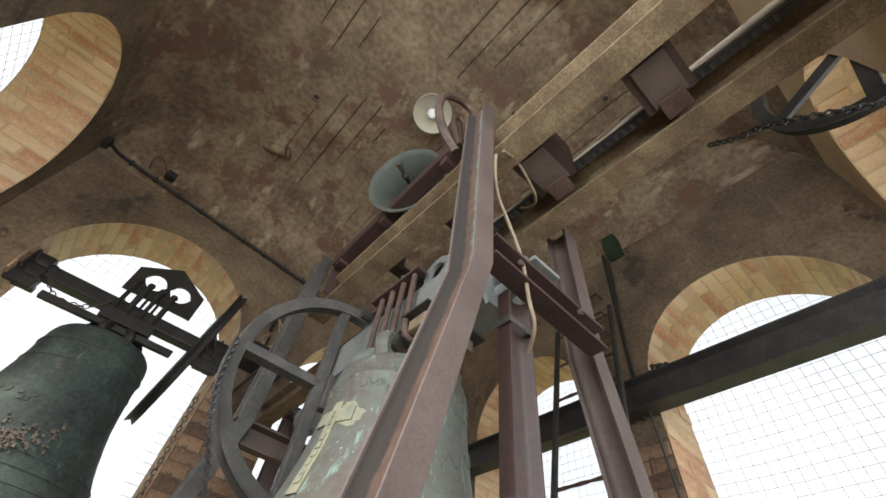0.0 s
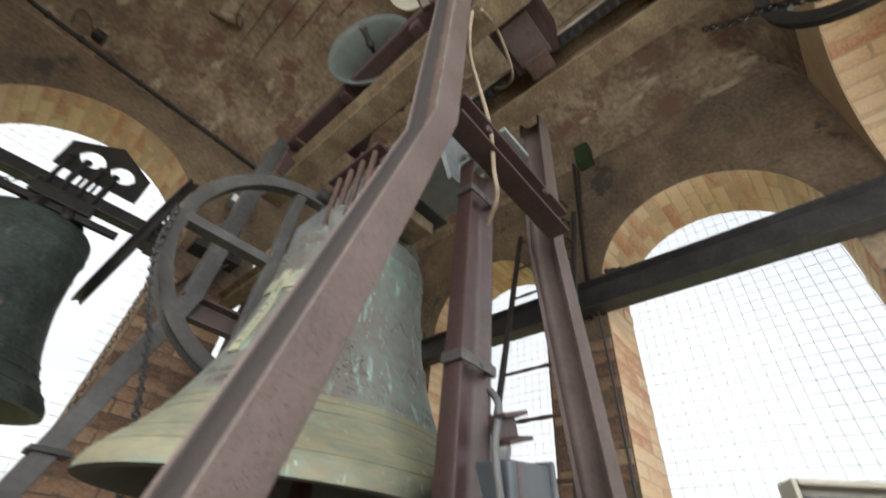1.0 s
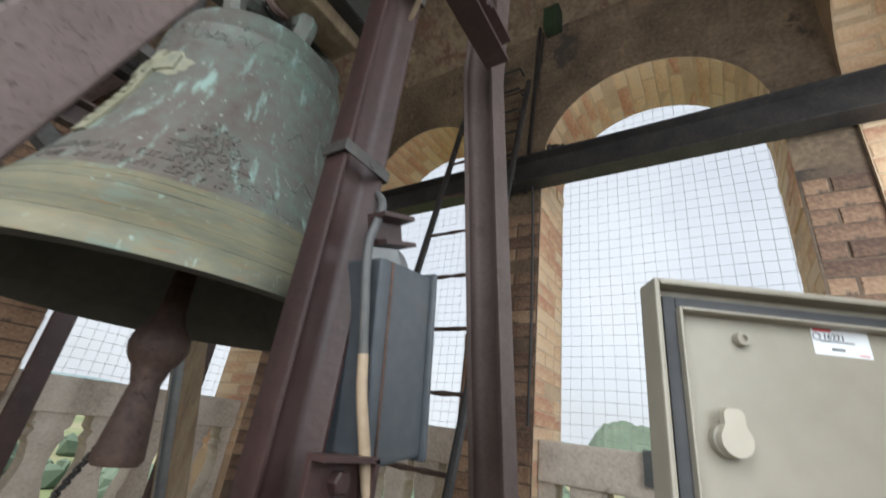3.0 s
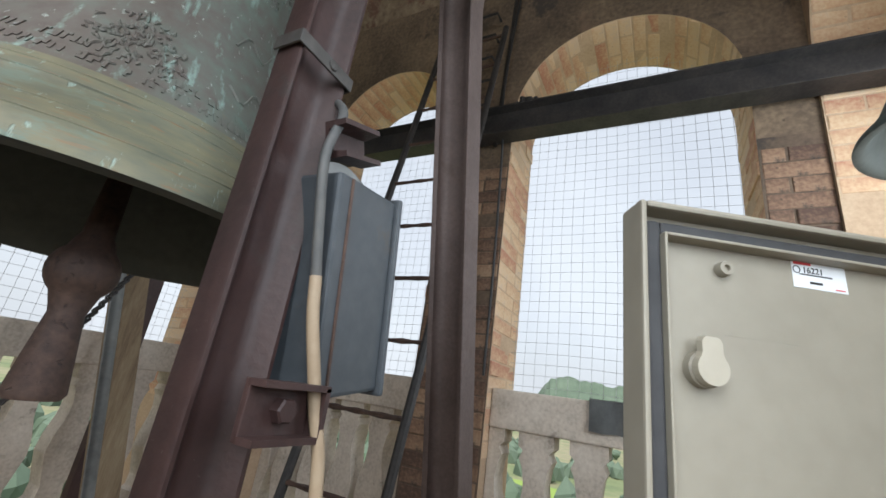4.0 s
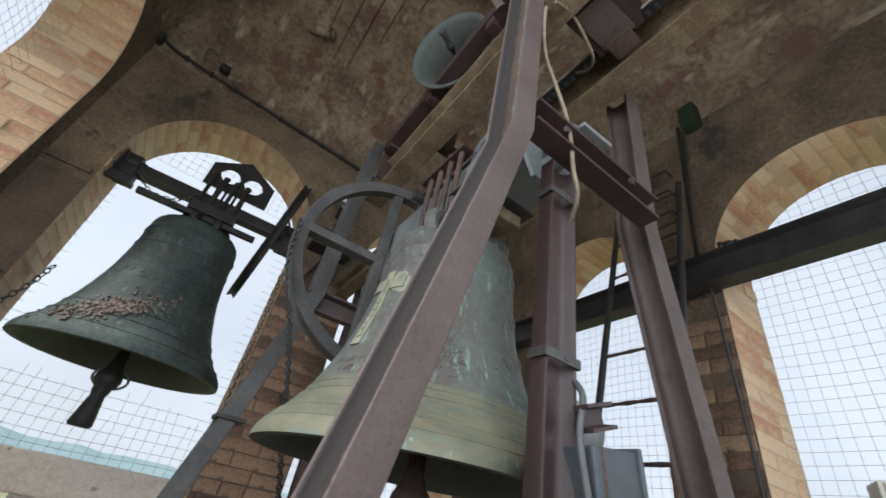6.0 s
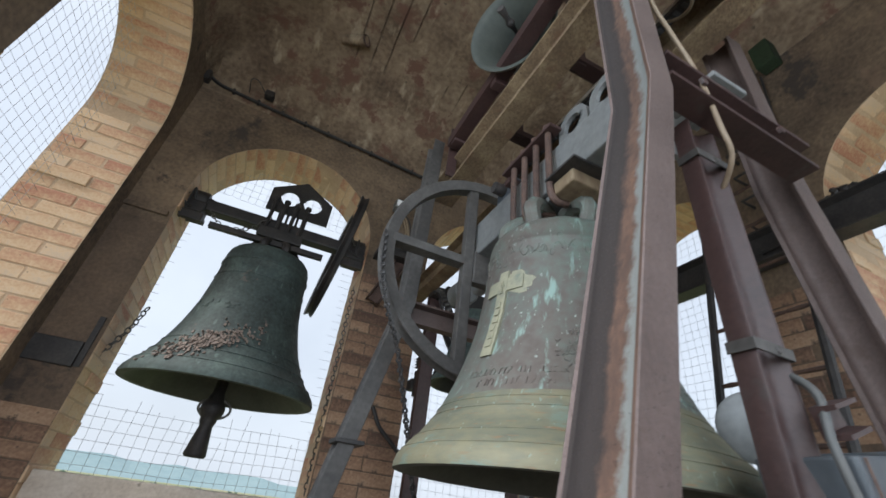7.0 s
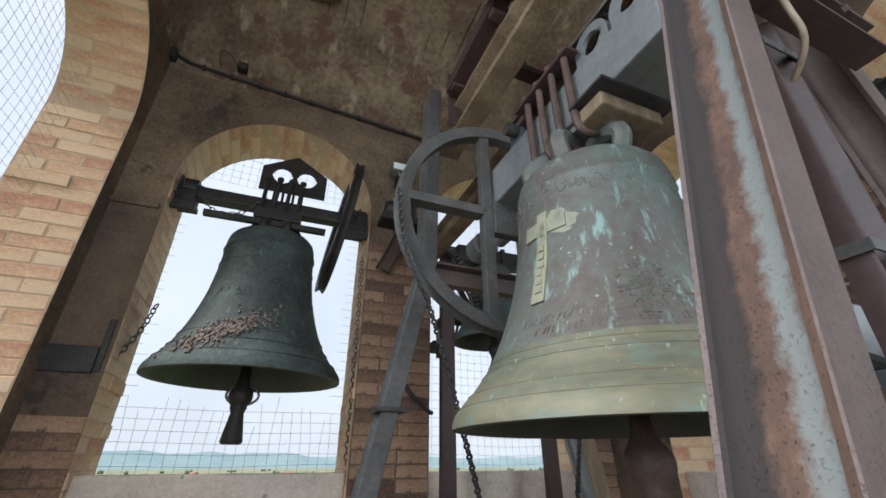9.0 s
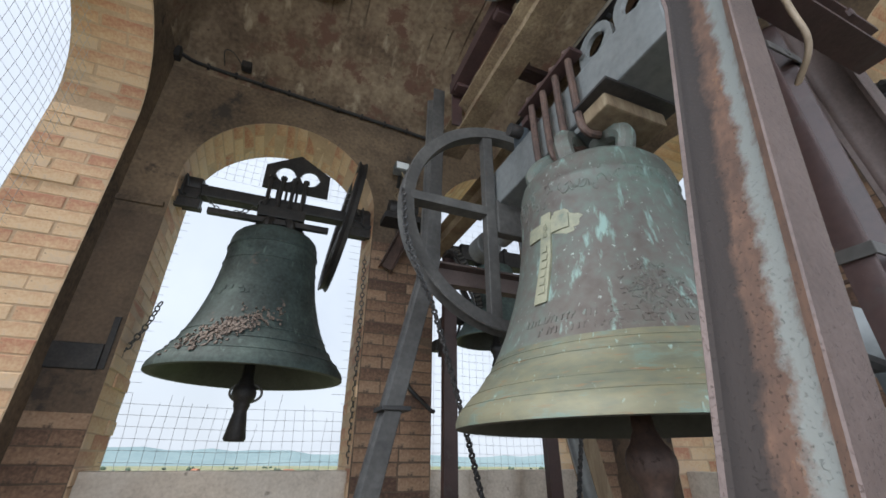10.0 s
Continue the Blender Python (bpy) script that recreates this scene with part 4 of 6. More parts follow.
# arched lugs with round holes on the top of the beam
for y in (0.90, 1.02):
    bm = bmesh.new()
    outer, inner = [], []
    for i in range(25):
        t = math.pi * i / 24
        outer.append((0.055 * math.cos(t), 0.045 + 0.055 * math.sin(t)))
    out = [(0.055, 0.0)] + outer + [(-0.055, 0.0)]
    k = len(out)
    hole = [(0.030 * math.cos(2 * math.pi * i / k - 0.6), 0.045 + 0.030 * math.sin(2 * math.pi * i / k - 0.6)) for i in range(k)]
    V = {}
    for s, x in ((0, 0.745), (1, 0.757)):
        for i in range(k):
            V[s, 0, i] = bm.verts.new((x, y + out[i][0], 2.298 + out[i][1]))
            V[s, 1, i] = bm.verts.new((x, y + hole[i][0], 2.298 + hole[i][1]))
    for i in range(k):
        j = (i + 1) % k
        for s in (0, 1):
            bm.faces.new((V[s, 0, i], V[s, 0, j], V[s, 1, j], V[s, 1, i]))
        for q in (0, 1):
            bm.faces.new((V[0, q, i], V[0, q, j], V[1, q, j], V[1, q, i]))
    part("lug", bm, "grey", yoke, "round-holed lug")
# U-bolts with a strap along their heads
for i in range(4):
    y = 1.08 + 0.055 * i
    bm = tube(bmesh.new(), curve_points([(0.712, y, 2.355), (0.712, y, 2.20), (0.716, y, 2.13), (0.735, y, 2.108), (0.765, y, 2.112)], 5), 0.0095, 8)
    part("u_bolt", bm, "iron", yoke, "rusty U-bolt", True)
    bm = bmesh.new()
    lathe(bm, [(0, 0), (0.016, 0), (0.016, 0.012), (0, 0.012)], 6, Matrix.Translation((0.712, y, 2.352)))
    part("nut", bm, "iron", yoke, "rusty nut")
part("strap", boxed((0.695, 1.05, 2.338), (0.735, 1.29, 2.350), 0.002), "darkred", yoke, "dark red strap")
part("cross_strap", boxed((0.715, 1.275, 2.315), (0.92, 1.305, 2.337), 0.002), "darkred", yoke, "dark red strap")
bm = boxed((0.722, 1.005, 2.122), (0.900, 1.085, 2.160), 0.006)
part("wood_block", bm, "wood", yoke, "grey oak packing block")
part("clamp_plate", boxed((0.700, 0.975, 2.160), (0.920, 1.085, 2.1675), 0.002), "black", yoke, "dark clamp plate")
part("clamp_plate", boxed((0.745, 1.07, 2.148), (0.895, 1.34, 2.1655), 0.002), "grey", yoke)
# small drive on top of the beam
ob = thing("clapper_drive", "small dark drive unit on the headstock", "drive", at=(0.74, 1.33, 2.30))
part("body", boxed((0.745, 1.31, 2.3015), (0.825, 1.40, 2.385), 0.008), "bluegrey", ob)
bm = bmesh.new()
lathe(bm, [(0, 0), (0.02, 0), (0.02, 0.04), (0, 0.04)], 16, Matrix.Translation((0.745, 1.355, 2.345)) @ Matrix.Rotation(radians(-90), 4, "Y"))
part("knob", bm, "black", ob, "", True)

# the rope wheel
settle(0.023, 0.010, 0.020)
wheel = thing("pulley", "dark grey steel rope wheel with flat spokes", "wheel", at=(0.745, 1.50, 2.108))
R = 0.362
bm = bmesh.new()
prof = [(R - 0.034, -0.020), (R, -0.026), (R + 0.004, -0.022), (R - 0.012, 0.0), (R + 0.004, 0.022), (R, 0.026), (R - 0.034, 0.020)]
m = Matrix.Translation((0.745, 1.50, 2.108)) @ Matrix.Rotation(radians(90), 4, "X")
lathe(bm, prof + [prof[0]], 96, m)
part("rim", bm, "wheel", wheel, "", True)
for x in (0.672, 0.818):
    h = math.sqrt((R - 0.02) ** 2 - (x - 0.745) ** 2)
    part("spoke", boxed((x - 0.018, 1.485, 2.108 - h), (x + 0.018, 1.515, 2.108 + h), 0.003), "wheel", wheel)
part("spoke", boxed((0.745 - R + 0.02, 1.478, 2.112), (0.654, 1.522, 2.142), 0.003), "wheel", wheel)
part("spoke", boxed((0.836, 1.478, 2.112), (0.745 + R - 0.02, 1.522, 2.142), 0.003), "wheel", wheel)
part("hub", boxed((0.690, 1.482, 2.06), (0.800, 1.518, 2.18), 0.006), "wheel", wheel)


# ---- chains ----
def chain(parent, points, link=0.026, r=0.0026, wide=0.0085, mat="chain"):
    pts = curve_points(points, 24)
    length = [0]
    for a, b in zip(pts, pts[1:]):
        length.append(length[-1] + (b - a).length)
    step, s, i, flip = link * 0.74, 0.0, 0, 0
    bm = bmesh.new()
    while s < length[-1]:
        while i < len(pts) - 2 and length[i + 1] < s:
            i += 1
        q = pts[i].lerp(pts[i + 1], (s - length[i]) / max(1e-6, length[i + 1] - length[i]))
        w = (pts[i + 1] - pts[i]).normalized()
        m = Matrix.Translation(q) @ w.to_track_quat("X", "Z").to_matrix().to_4x4() @ Matrix.Rotation(radians(90 * flip + 20), 4, "X")
        oval = []
        for j in range(12):
            t = 2 * math.pi * j / 12
            oval.append(m @ Vector(((link / 2 - r) * (abs(math.cos(t)) ** 0.7) * math.copysign(1, math.cos(t)), wide * math.sin(t), 0)))
        tube(bm, oval, r, 5, True)
        s += step
        flip = 1 - flip
    return tagged(part("chain_run", bm, mat, parent), kind="stuff")


wc = thing("drive_chain", "grimy chain hanging from the rope wheel", "chain", "hanging chains", at=(0.44, 1.50, 1.95))
chain(wc, [(0.378, 1.465, 2.12), (0.395, 1.46, 1.97), (0.437, 1.46, 1.86), (0.48, 1.472, 1.78), (0.555, 1.50, 1.58), (0.66, 1.55, 1.28), (0.72, 1.58, 1.10)], 0.017, 0.0036, 0.0058, "black")
wc = thing("drive_chain", "grimy chain hanging below the big bell", "chain", "hanging chains", at=(0.95, 1.60, 1.35))
chain(wc, [(1.15, 1.75, 1.64), (1.02, 1.65, 1.43), (0.92, 1.568, 1.28), (0.787, 1.46, 1.08)], 0.017, 0.0036, 0.0058, "black")

# ---- the dark bell hung in the north opening ----
settle(about=(0.160, 0.522, 1.456), size=1.074)
B1, LIP1, H1 = (0.03, 2.85, 1.783), 0.449, 0.772
second = thing("bell", "dark green bronze bell with pitted brown patch in the opening", "bell", "bells", at=B1)
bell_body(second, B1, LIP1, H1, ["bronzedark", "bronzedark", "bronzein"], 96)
clapper(second, (0.03, 2.85, 2.25), (0.03, 2.84, 1.71), (0.02, 2.83, 1.50), 0.056, 0.026, "black")
bm = tube(bmesh.new(), [(0.03 + 0.072 * math.cos(t), 2.84, 1.715 + 0.045 * math.sin(t)) for t in [2 * math.pi * i / 24 for i in range(24)]], 0.006, 6, True)
part("clapper_ring", bm, "chain", second, "bright wire ring", True)
rng = random.Random(8)
bm = bmesh.new()
for i in range(420):
    a, z = 254 + rng.gauss(0, 15), 0.225 + rng.gauss(0, 0.040)
    z += 0.0034 * (a - 256)
    relief(bm, B1, LIP1, H1, a, a + rng.uniform(0.5, 2.0), z, z + rng.uniform(0.006, 0.020), rng.uniform(0.002, 0.013), 2)
tagged(part("pitted_relief", bm, "crust", second, "rough brown pitted ornament"), kind="stuff")
bm = bmesh.new()
for i in range(70):
    a, z = rng.uniform(205, 335), rng.choice([0.78, 0.80, 0.46, 0.49])
    relief(bm, B1, LIP1, H1, a, a + rng.uniform(0.8, 2.6), z, z + rng.uniform(0.01, 0.028), 0.003, 2)
tagged(part("inscription", bm, "bronzedark", second, "raised illegible inscription"), kind="stuff")
for z in (0.86, 0.74, 0.235, 0.165, 0.09):
    part("moulding", tube(bmesh.new(), [on_bell(B1, LIP1, H1, a, z, 0.0) for a in range(0, 360, 4)], 0.0034, 5, True), "bronzedark", second)
for a in range(0, 360, 60):
    c, s = math.cos(radians(a)), math.sin(radians(a))
    x, y, z = B1[0], B1[1], B1[2] + H1 * 1.01
    pts = curve_points([(x + 0.10 * c, y + 0.10 * s, z - 0.004), (x + 0.125 * c, y + 0.125 * s, z + 0.04), (x + 0.095 * c, y + 0.095 * s, z + 0.075), (x + 0.035 * c, y + 0.035 * s, z + 0.075)], 5)
    part("crown_loop", tube(bmesh.new(), pts, 0.024, 8), "black", second, "", True)

stock = thing("headstock", "black iron headstock with a two-holed gabled crest plate", "headstock", at=(0.03, 2.85, 2.735))
part("beam", boxed((-0.44, 2.81, 2.737), (0.47, 2.89, 2.810), 0.010), "black", stock)
part("cross_bar", boxed((-0.34, 2.755, 2.612), (0.30, 2.79, 2.645), 0.004), "black", stock)
part("block", boxed((-0.10, 2.775, 2.665), (0.16, 2.925, 2.736), 0.008), "black", stock)
for x in (-0.07, -0.005, 0.06, 0.125):
    part("stay_rod", rod((x, 2.79, 2.685), (x + 0.01, 2.79, 2.945), 0.012, 8), "black", stock, "", True)
    bm = bmesh.new()
    lathe(bm, [(0, 0), (0.019, 0), (0.019, 0.02), (0, 0.02)], 6, Matrix.Translation((x + 0.01, 2.79, 2.930)))
    part("nut", bm, "black", stock)
# crest plate: a gabled outline with two round holes, built from two halves round the holes
cx, z0 = 0.080, 2.890
bm = bmesh.new()
half_w = 0.192


def crest_top(u):
    q = abs(u) / half_w
    return z0 + 0.275 - 0.115 * q


for k in range(40):
    ua, ub = -half_w + 2 * half_w * k / 40, -half_w + 2 * half_w * (k + 1) / 40
    for lower in (True, False):
        quad = []
        for u in (ua, ub):
            span = None
            for hc in (-0.072, 0.072):
                if abs(u - hc) < 0.056:
                    span = math.sqrt(0.056 ** 2 - (u - hc) ** 2)
            mid = z0 + 0.115
            lo, hi = (z0, mid - (span or 0)) if lower else (mid + (span or 0), crest_top(u))
            quad += [(u, lo), (u, hi)]
        (a, b, c, d) = quad
        if abs(a[1] - b[1]) + abs(c[1] - d[1]) < 1e-4:
            continue
        for y in (2.835, 2.853):
            bm.faces.new([bm.verts.new((cx + u, y, z)) for u, z in (a, c, d, b)])
        for p, q in ((a, c), (b, d)):
            bm.faces.new([bm.verts.new((cx + u, y, z)) for u, z, y in ((p[0], p[1], 2.835), (q[0], q[1], 2.835), (q[0], q[1], 2.853), (p[0], p[1], 2.853))])
for u in (-half_w, half_w):
    bm.faces.new([bm.verts.new((cx + u, y, z)) for y, z in ((2.835, z0), (2.853, z0), (2.853, crest_top(u)), (2.835, crest_top(u)))])
bmesh.ops.remove_doubles(bm, verts=bm.verts[:], dist=0.0003)
part("crest_plate", bm, "black", stock, "gabled plate with two round holes")
for x in (-0.02, 0.03, 0.09, 0.14):
    part("tie_bolt", rod((x, 2.845, 2.810), (x, 2.845, 2.895 + 0.03 * (x > 0.05)), 0.008, 8), "black", stock, "", True)
# bearings on iron brackets at the jambs
for x0, x1 in ((-0.535, -0.40), (0.43, 0.565)):
    ob = thing("bearing_block", "black bearing block bracketed to the jamb", "bearing", "bearings of the dark bell", at=((x0 + x1) / 2, 2.85, 2.60))
    part("body", boxed((x0, 2.795, 2.705), (x1, 2.905, 2.775), 0.014), "black", ob)
    bm = bmesh.new()
    lathe(bm, [(0, -0.085), (0.03, -0.085), (0.03, -0.07), (0.052, -0.07), (0.058, -0.06), (0.058, 0.05), (0.05, 0.06), (0.03, 0.06), (0.03, 0.08), (0, 0.08)], 20, Matrix.Translation(((x0 + x1) / 2, 2.85, 2.80)) @ Matrix.Rotation(radians(90), 4, "Y"))
    part("cap", bm, "black", ob, "", True)
    part("bracket", boxed((x0 - 0.05 if x0 < 0 else x0, 2.76, 2.685), (x1 if x0 < 0 else x1 + 0.05, 2.93, 2.714), 0.004), "black", ob)
    for y in (2.795, 2.90):
        part("stud", rod(((x0 + x1) / 2 - 0.03, y - 0.045, 2.77), ((x0 + x1) / 2 - 0.09, y - 0.06, 2.87), 0.008, 6), "chain", ob, "bright threaded stud")
    for k in range(2):
        bm = tube(bmesh.new(), curve_points([((x0 + x1) / 2 + 0.03 * k - 0.03, 2.79, 2.77), ((x0 + x1) / 2 - 0.06 + 0.05 * k, 2.755, 2.80 + 0.02 * k), ((x0 + x1) / 2 - 0.07 + 0.06 * k, 2.74, 2.735 - 0.03 * k), ((x0 + x1) / 2 + 0.01, 2.765, 2.70)], 5), 0.006, 6)
        part("hose", bm, "cableblack", ob, "", True)
    part("bracket_arm", boxed((x0 - 0.03, 2.745, 2.62), (x1 + 0.02, 2.775, 2.674), 0.006), "black", ob)
# its rope wheel, edge-on to the room
w1 = thing("pulley", "black grooved rope wheel of the dark bell", "wheel", at=(0.385, 2.85, 2.72))
m = Matrix.Translation((0.385, 2.85, 2.72)) @ Matrix.Rotation(radians(2), 4, "Z") @ Matrix.Rotation(radians(98), 4, "Y")
R1 = 0.415
bm = bmesh.new()
prof = [(R1 - 0.035, -0.017), (R1, -0.024), (R1 + 0.003, -0.02), (R1 - 0.014, 0.0), (R1 + 0.003, 0.02), (R1, 0.024), (R1 - 0.035, 0.017)]
lathe(bm, prof + [prof[0]], 80, m)
part("rim", bm, "black", w1, "", True)
for a in (0, 60, 120):
    q = m @ Matrix.Rotation(radians(a + 12), 4, "Z")
    part("spoke", boxed((-R1 + 0.03, -0.018, -0.008), (R1 - 0.03, 0.018, 0.008), 0.002, q), "black", w1)
wc = thing("pull_chain", "thin steel chain hung beside the jamb", "chain", "hanging chains", at=(-0.50, 2.85, 1.9))
chain(wc, [(-0.455, 2.92, 2.13), (-0.475, 2.86, 1.98), (-0.53, 2.76, 1.80), (-0.595, 2.70, 1.70)], 0.040, 0.0035, 0.012)
wc = thing("pull_chain", "thin steel chain hung beside the jamb", "chain", "hanging chains", at=(-0.58, 2.71, 1.5))
chain(wc, [(-0.575, 2.73, 1.69), (-0.572, 2.735, 1.55), (-0.585, 2.735, 1.42)], 0.040, 0.0035, 0.012)
wc = thing("pull_chain", "thin steel chain hung in front of the pier edge", "chain", "hanging chains", at=(0.535, 2.74, 1.9))
chain(wc, [(0.525, 2.74, 2.48), (0.535, 2.742, 2.0), (0.538, 2.742, 1.40)], 0.034, 0.003, 0.010)
wc = thing("pull_chain", "thin steel chain looped along the headstock", "chain", "hanging chains", at=(-0.2, 2.80, 2.70))
chain(wc, [(-0.36, 2.80, 2.72), (-0.30, 2.80, 2.665), (-0.22, 2.80, 2.66), (-0.13, 2.795, 2.70), (-0.06, 2.785, 2.79)], 0.034, 0.003, 0.010)

# ---- the third, smaller bell behind the wheel ----
settle(about=(0.160, 0.522, 1.456), size=1.05)
B3 = (1.215, 2.46, 1.99)
third = thing("bell", "small dark bronze bell behind the rope wheel", "bell", "bells", at=B3)
bell_body(third, B3, 0.225, 0.42, ["bronzedark", "bronzedark", "bronzein"], 64)
clapper(third, (1.215, 2.46, 2.2), (1.215, 2.46, 1.95), (1.215, 2.46, 1.86), 0.035, 0.016, "black")
ob = thing("headstock", "black steel headstock of the small dark bell", "headstock", at=(1.215, 2.46, 2.42))
part("beam", boxed((1.0, 2.42, 2.425), (1.45, 2.50, 2.52), 0.008), "black", ob)
part("shaft", rod((0.95, 2.46, 2.47), (1.58, 2.46, 2.47), 0.02, 14), "black", ob, "", True)
for x in (1.15, 1.28):
    part("strap", boxed((x - 0.012, 2.41, 2.40), (x + 0.012, 2.51, 2.53), 0.002), "black", ob)
for x in (0.96, 1.52):
    ob = thing("bearing_stand", "dark steel angle post bearing the small bell", "steel post", "posts of the small bell", at=(x, 2.46, FLOOR))
    bm = prism(bmesh.new(), c_outline(0.07, 0.04, 0.007, 0.007), (x, 2.48, FLOOR + 0.042), (x, 2.48, 2.49), (1, 0, 0))
    part("post", bm, "darkred", ob)
    part("base_plate", boxed((x - 0.07, 2.40, FLOOR + 0.036), (x + 0.07, 2.54, FLOOR + 0.047), 0.002), "darkred", ob)
    part("bearing_cap", boxed((x - 0.04, 2.425, 2.445), (x + 0.04, 2.495, 2.50), 0.008), "black", ob)
w3 = thing("pulley", "small black sprocket wheel of the small bell", "wheel", at=(1.02, 2.30, 2.24))
m = Matrix.Translation((1.03, 2.44, 2.30)) @ Matrix.Rotation(radians(65), 4, "Y") @ Matrix.Rotation(radians(20), 4, "X")
bm = bmesh.new()
prof = [(0.155, -0.014), (0.185, -0.018), (0.178, 0.0), (0.185, 0.018), (0.155, 0.014)]
lathe(bm, prof + [prof[0]], 48, m)
part("rim", bm, "black", w3, "", True)
bm = bmesh.new()
for i in range(40):
    t = 2 * math.pi * i / 40
    box(bm, (0.183, -0.006, -0.012), (0.196, 0.006, 0.012), m @ Matrix.Rotation(t, 4, "Z"))
part("teeth", bm, "chain", w3, "bright chain teeth")
for a in (0, 90):
    part("spoke", boxed((-0.16, -0.014, -0.006), (0.16, 0.014, 0.006), 0.002, m @ Matrix.Rotation(radians(a), 4, "Z")), "black", w3)

# ---- the small bell that swings between the long beams ----
settle()
PIV = Vector((0.775, 1.20, 2.875))
tilt = Matrix.Rotation(radians(28), 4, "Z") @ Matrix.Rotation(radians(74), 4, "Y")
small = thing("bell", "small green bronze bell swung up sideways above the roof beams", "bell", "bells", at=PIV)
mS = Matrix.Translation(PIV) @ tilt @ Matrix.Translation((0, 0, -0.235))
bm = bmesh.new()
outer = [(r * 0.158, z * 0.235) for r, z in OUTER]
inner = [(r * 0.158, z * 0.235) for r, z in INNER]
n = len(OUTER)
lathe(bm, outer[::-1] + inner, 56, mS, lambda i: 1 if i >= n - 1 else 0)
part("bell_body", bm, ["bronze", "bronzein"], small, "", True, 0.9)
top = mS @ Vector((0, 0, 0.16))
clapper(small, top, mS @ Vector((-0.01, 0, -0.005)), mS @ Vector((-0.018, 0, -0.07)), 0.015, 0.007, "black")
for a in (0, 180):
    c = math.cos(radians(a))
    pts = [mS @ Vector(p) for p in ((0.03 * c, 0, 0.205), (0.035 * c, 0, 0.232), (0.012 * c, 0, 0.24))]
    part("crown_loop", tube(bmesh.new(), curve_points(pts, 4), 0.009, 8), "bronze", small, "", True)
ob = thing("headstock", "rusty iron axle of the small swinging bell", "headstock", at=PIV)
part("axle", rod((0.775, 1.02, 2.875), (0.775, 1.38, 2.875), 0.013, 12), "iron", ob, "", True)
part("block", boxed((-0.05, -0.03, -0.012), (0.05, 0.03, 0.03), 0.004, Matrix.Translation(PIV) @ tilt), "darkred", ob)
for y in (1.03, 1.37):
    part("bearing", boxed((0.745, y - 0.018, 2.66), (0.805, y + 0.018, 2.92), 0.006), "darkred", ob)
    part("cross_bar", boxed((0.640, y - 0.025, 2.664), (0.960, y + 0.025, 2.690), 0.003), "darkred", ob)


# ---- cable along the middle post ----
settle(-0.022, 0.010, 0.0)
ob = thing("power_cable", "beige sheathed cable hanging along the brown post", "cable", at=(0.80, 0.70, 1.6))
pts = [(0.640, 0.66, 2.47), (0.653, 0.675, 2.396), (0.670, 0.680, 2.314), (0.699, 0.680, 2.25), (0.742, 0.680, 2.147), (0.756, 0.680, 2.03), (0.778, 0.690, 1.975), (0.806, 0.745, 1.93), (0.806, 0.768, 1.86), (0.808, 0.768, 1.72), (0.812, 0.745, 1.665), (0.792, 0.696, 1.615), (0.778, 0.690, 1.556), (0.790, 0.688, 1.487), (0.800, 0.688, 1.447), (0.805, 0.684, 1.408), (0.818, 0.674, 1.344), (0.829, 0.660, 1.26), (0.835, 0.655, 1.0), (0.835, 0.66, FLOOR)]
part("sheath", tube(bmesh.new(), curve_points(pts[:10], 8), 0.0044, 10), "cabletan", ob, "", True)
part("sheath", tube(bmesh.new(), curve_points(pts[9:15], 8), 0.0049, 10), "cablegrey", ob, "grey paint-spattered stretch", True)
part("sheath", tube(bmesh.new(), curve_points(pts[14:], 8), 0.0056, 10), "cablebeige", ob, "", True)
settle(0.002, 0.008, 0.050)
ob = thing("power_cable", "thin beige cable strung from the beam to the conduit", "cable", at=(0.8, 0.66, 2.6))
part("sheath", tube(bmesh.new(), curve_points([(0.640, 0.655, 2.47), (0.70, 0.66, 2.50), (0.76, 0.67, 2.485), (0.82, 0.69, 2.47), (0.862, 0.74, 2.52), (0.870, 0.80, 2.585)], 8), 0.0042, 8), "cabletan", ob, "", True)

# ---- grey drive box on the middle post ----
settle()
ob = thing("control_box", "flat blue-grey steel control box bolted to the post", "control box", at=(0.86, 0.72, 1.34))
mB = Matrix.Translation((0.784, 0.708, 1.46)) @ Matrix.Rotation(radians(4), 4, "Z") @ Matrix.Rotation(radians(-8), 4, "Y") @ Matrix.Translation((0, 0, -1.46))
bm = boxed((0.0, -0.016, 1.342), (0.105, 0.085, 1.550), 0.004, mB)
part("body", bm, "bluegrey", ob)
bm = boxed((0.100, -0.022, 1.337), (0.108, 0.090, 1.555), 0.003, mB)
part("lid", bm, "bluegrey", ob)
part("seam", boxed((0.016, -0.018, 1.344), (0.019, -0.0155, 1.548), 0.0005, mB), "iron", ob, "rusty seam")
bm = prism(bmesh.new(), c_outline(0.036, 0.026, 0.005, 0.005), (0.762, 0.712, 1.579), (0.812, 0.712, 1.597), (0, 0, 1))
part("bracket", bm, "darkred", ob, "dark red channel bracket")
bm = boxed((0.734, 0.690, 1.314), (0.802, 0.696, 1.358), 0.001)
box(bm, (0.734, 0.674, 1.353), (0.802, 0.692, 1.358))
box(bm, (0.734, 0.674, 1.314), (0.802, 0.692, 1.319))
box(bm, (0.797, 0.674, 1.316), (0.802, 0.740, 1.356))
part("bracket", bm, "darkred", ob, "dark red channel bracket")
bolt(ob, (0.766, 0.690, 1.337), (0, -1, 0), 0.010, 0.010, "darkred")
settle(-0.022, 0.007, -0.012)
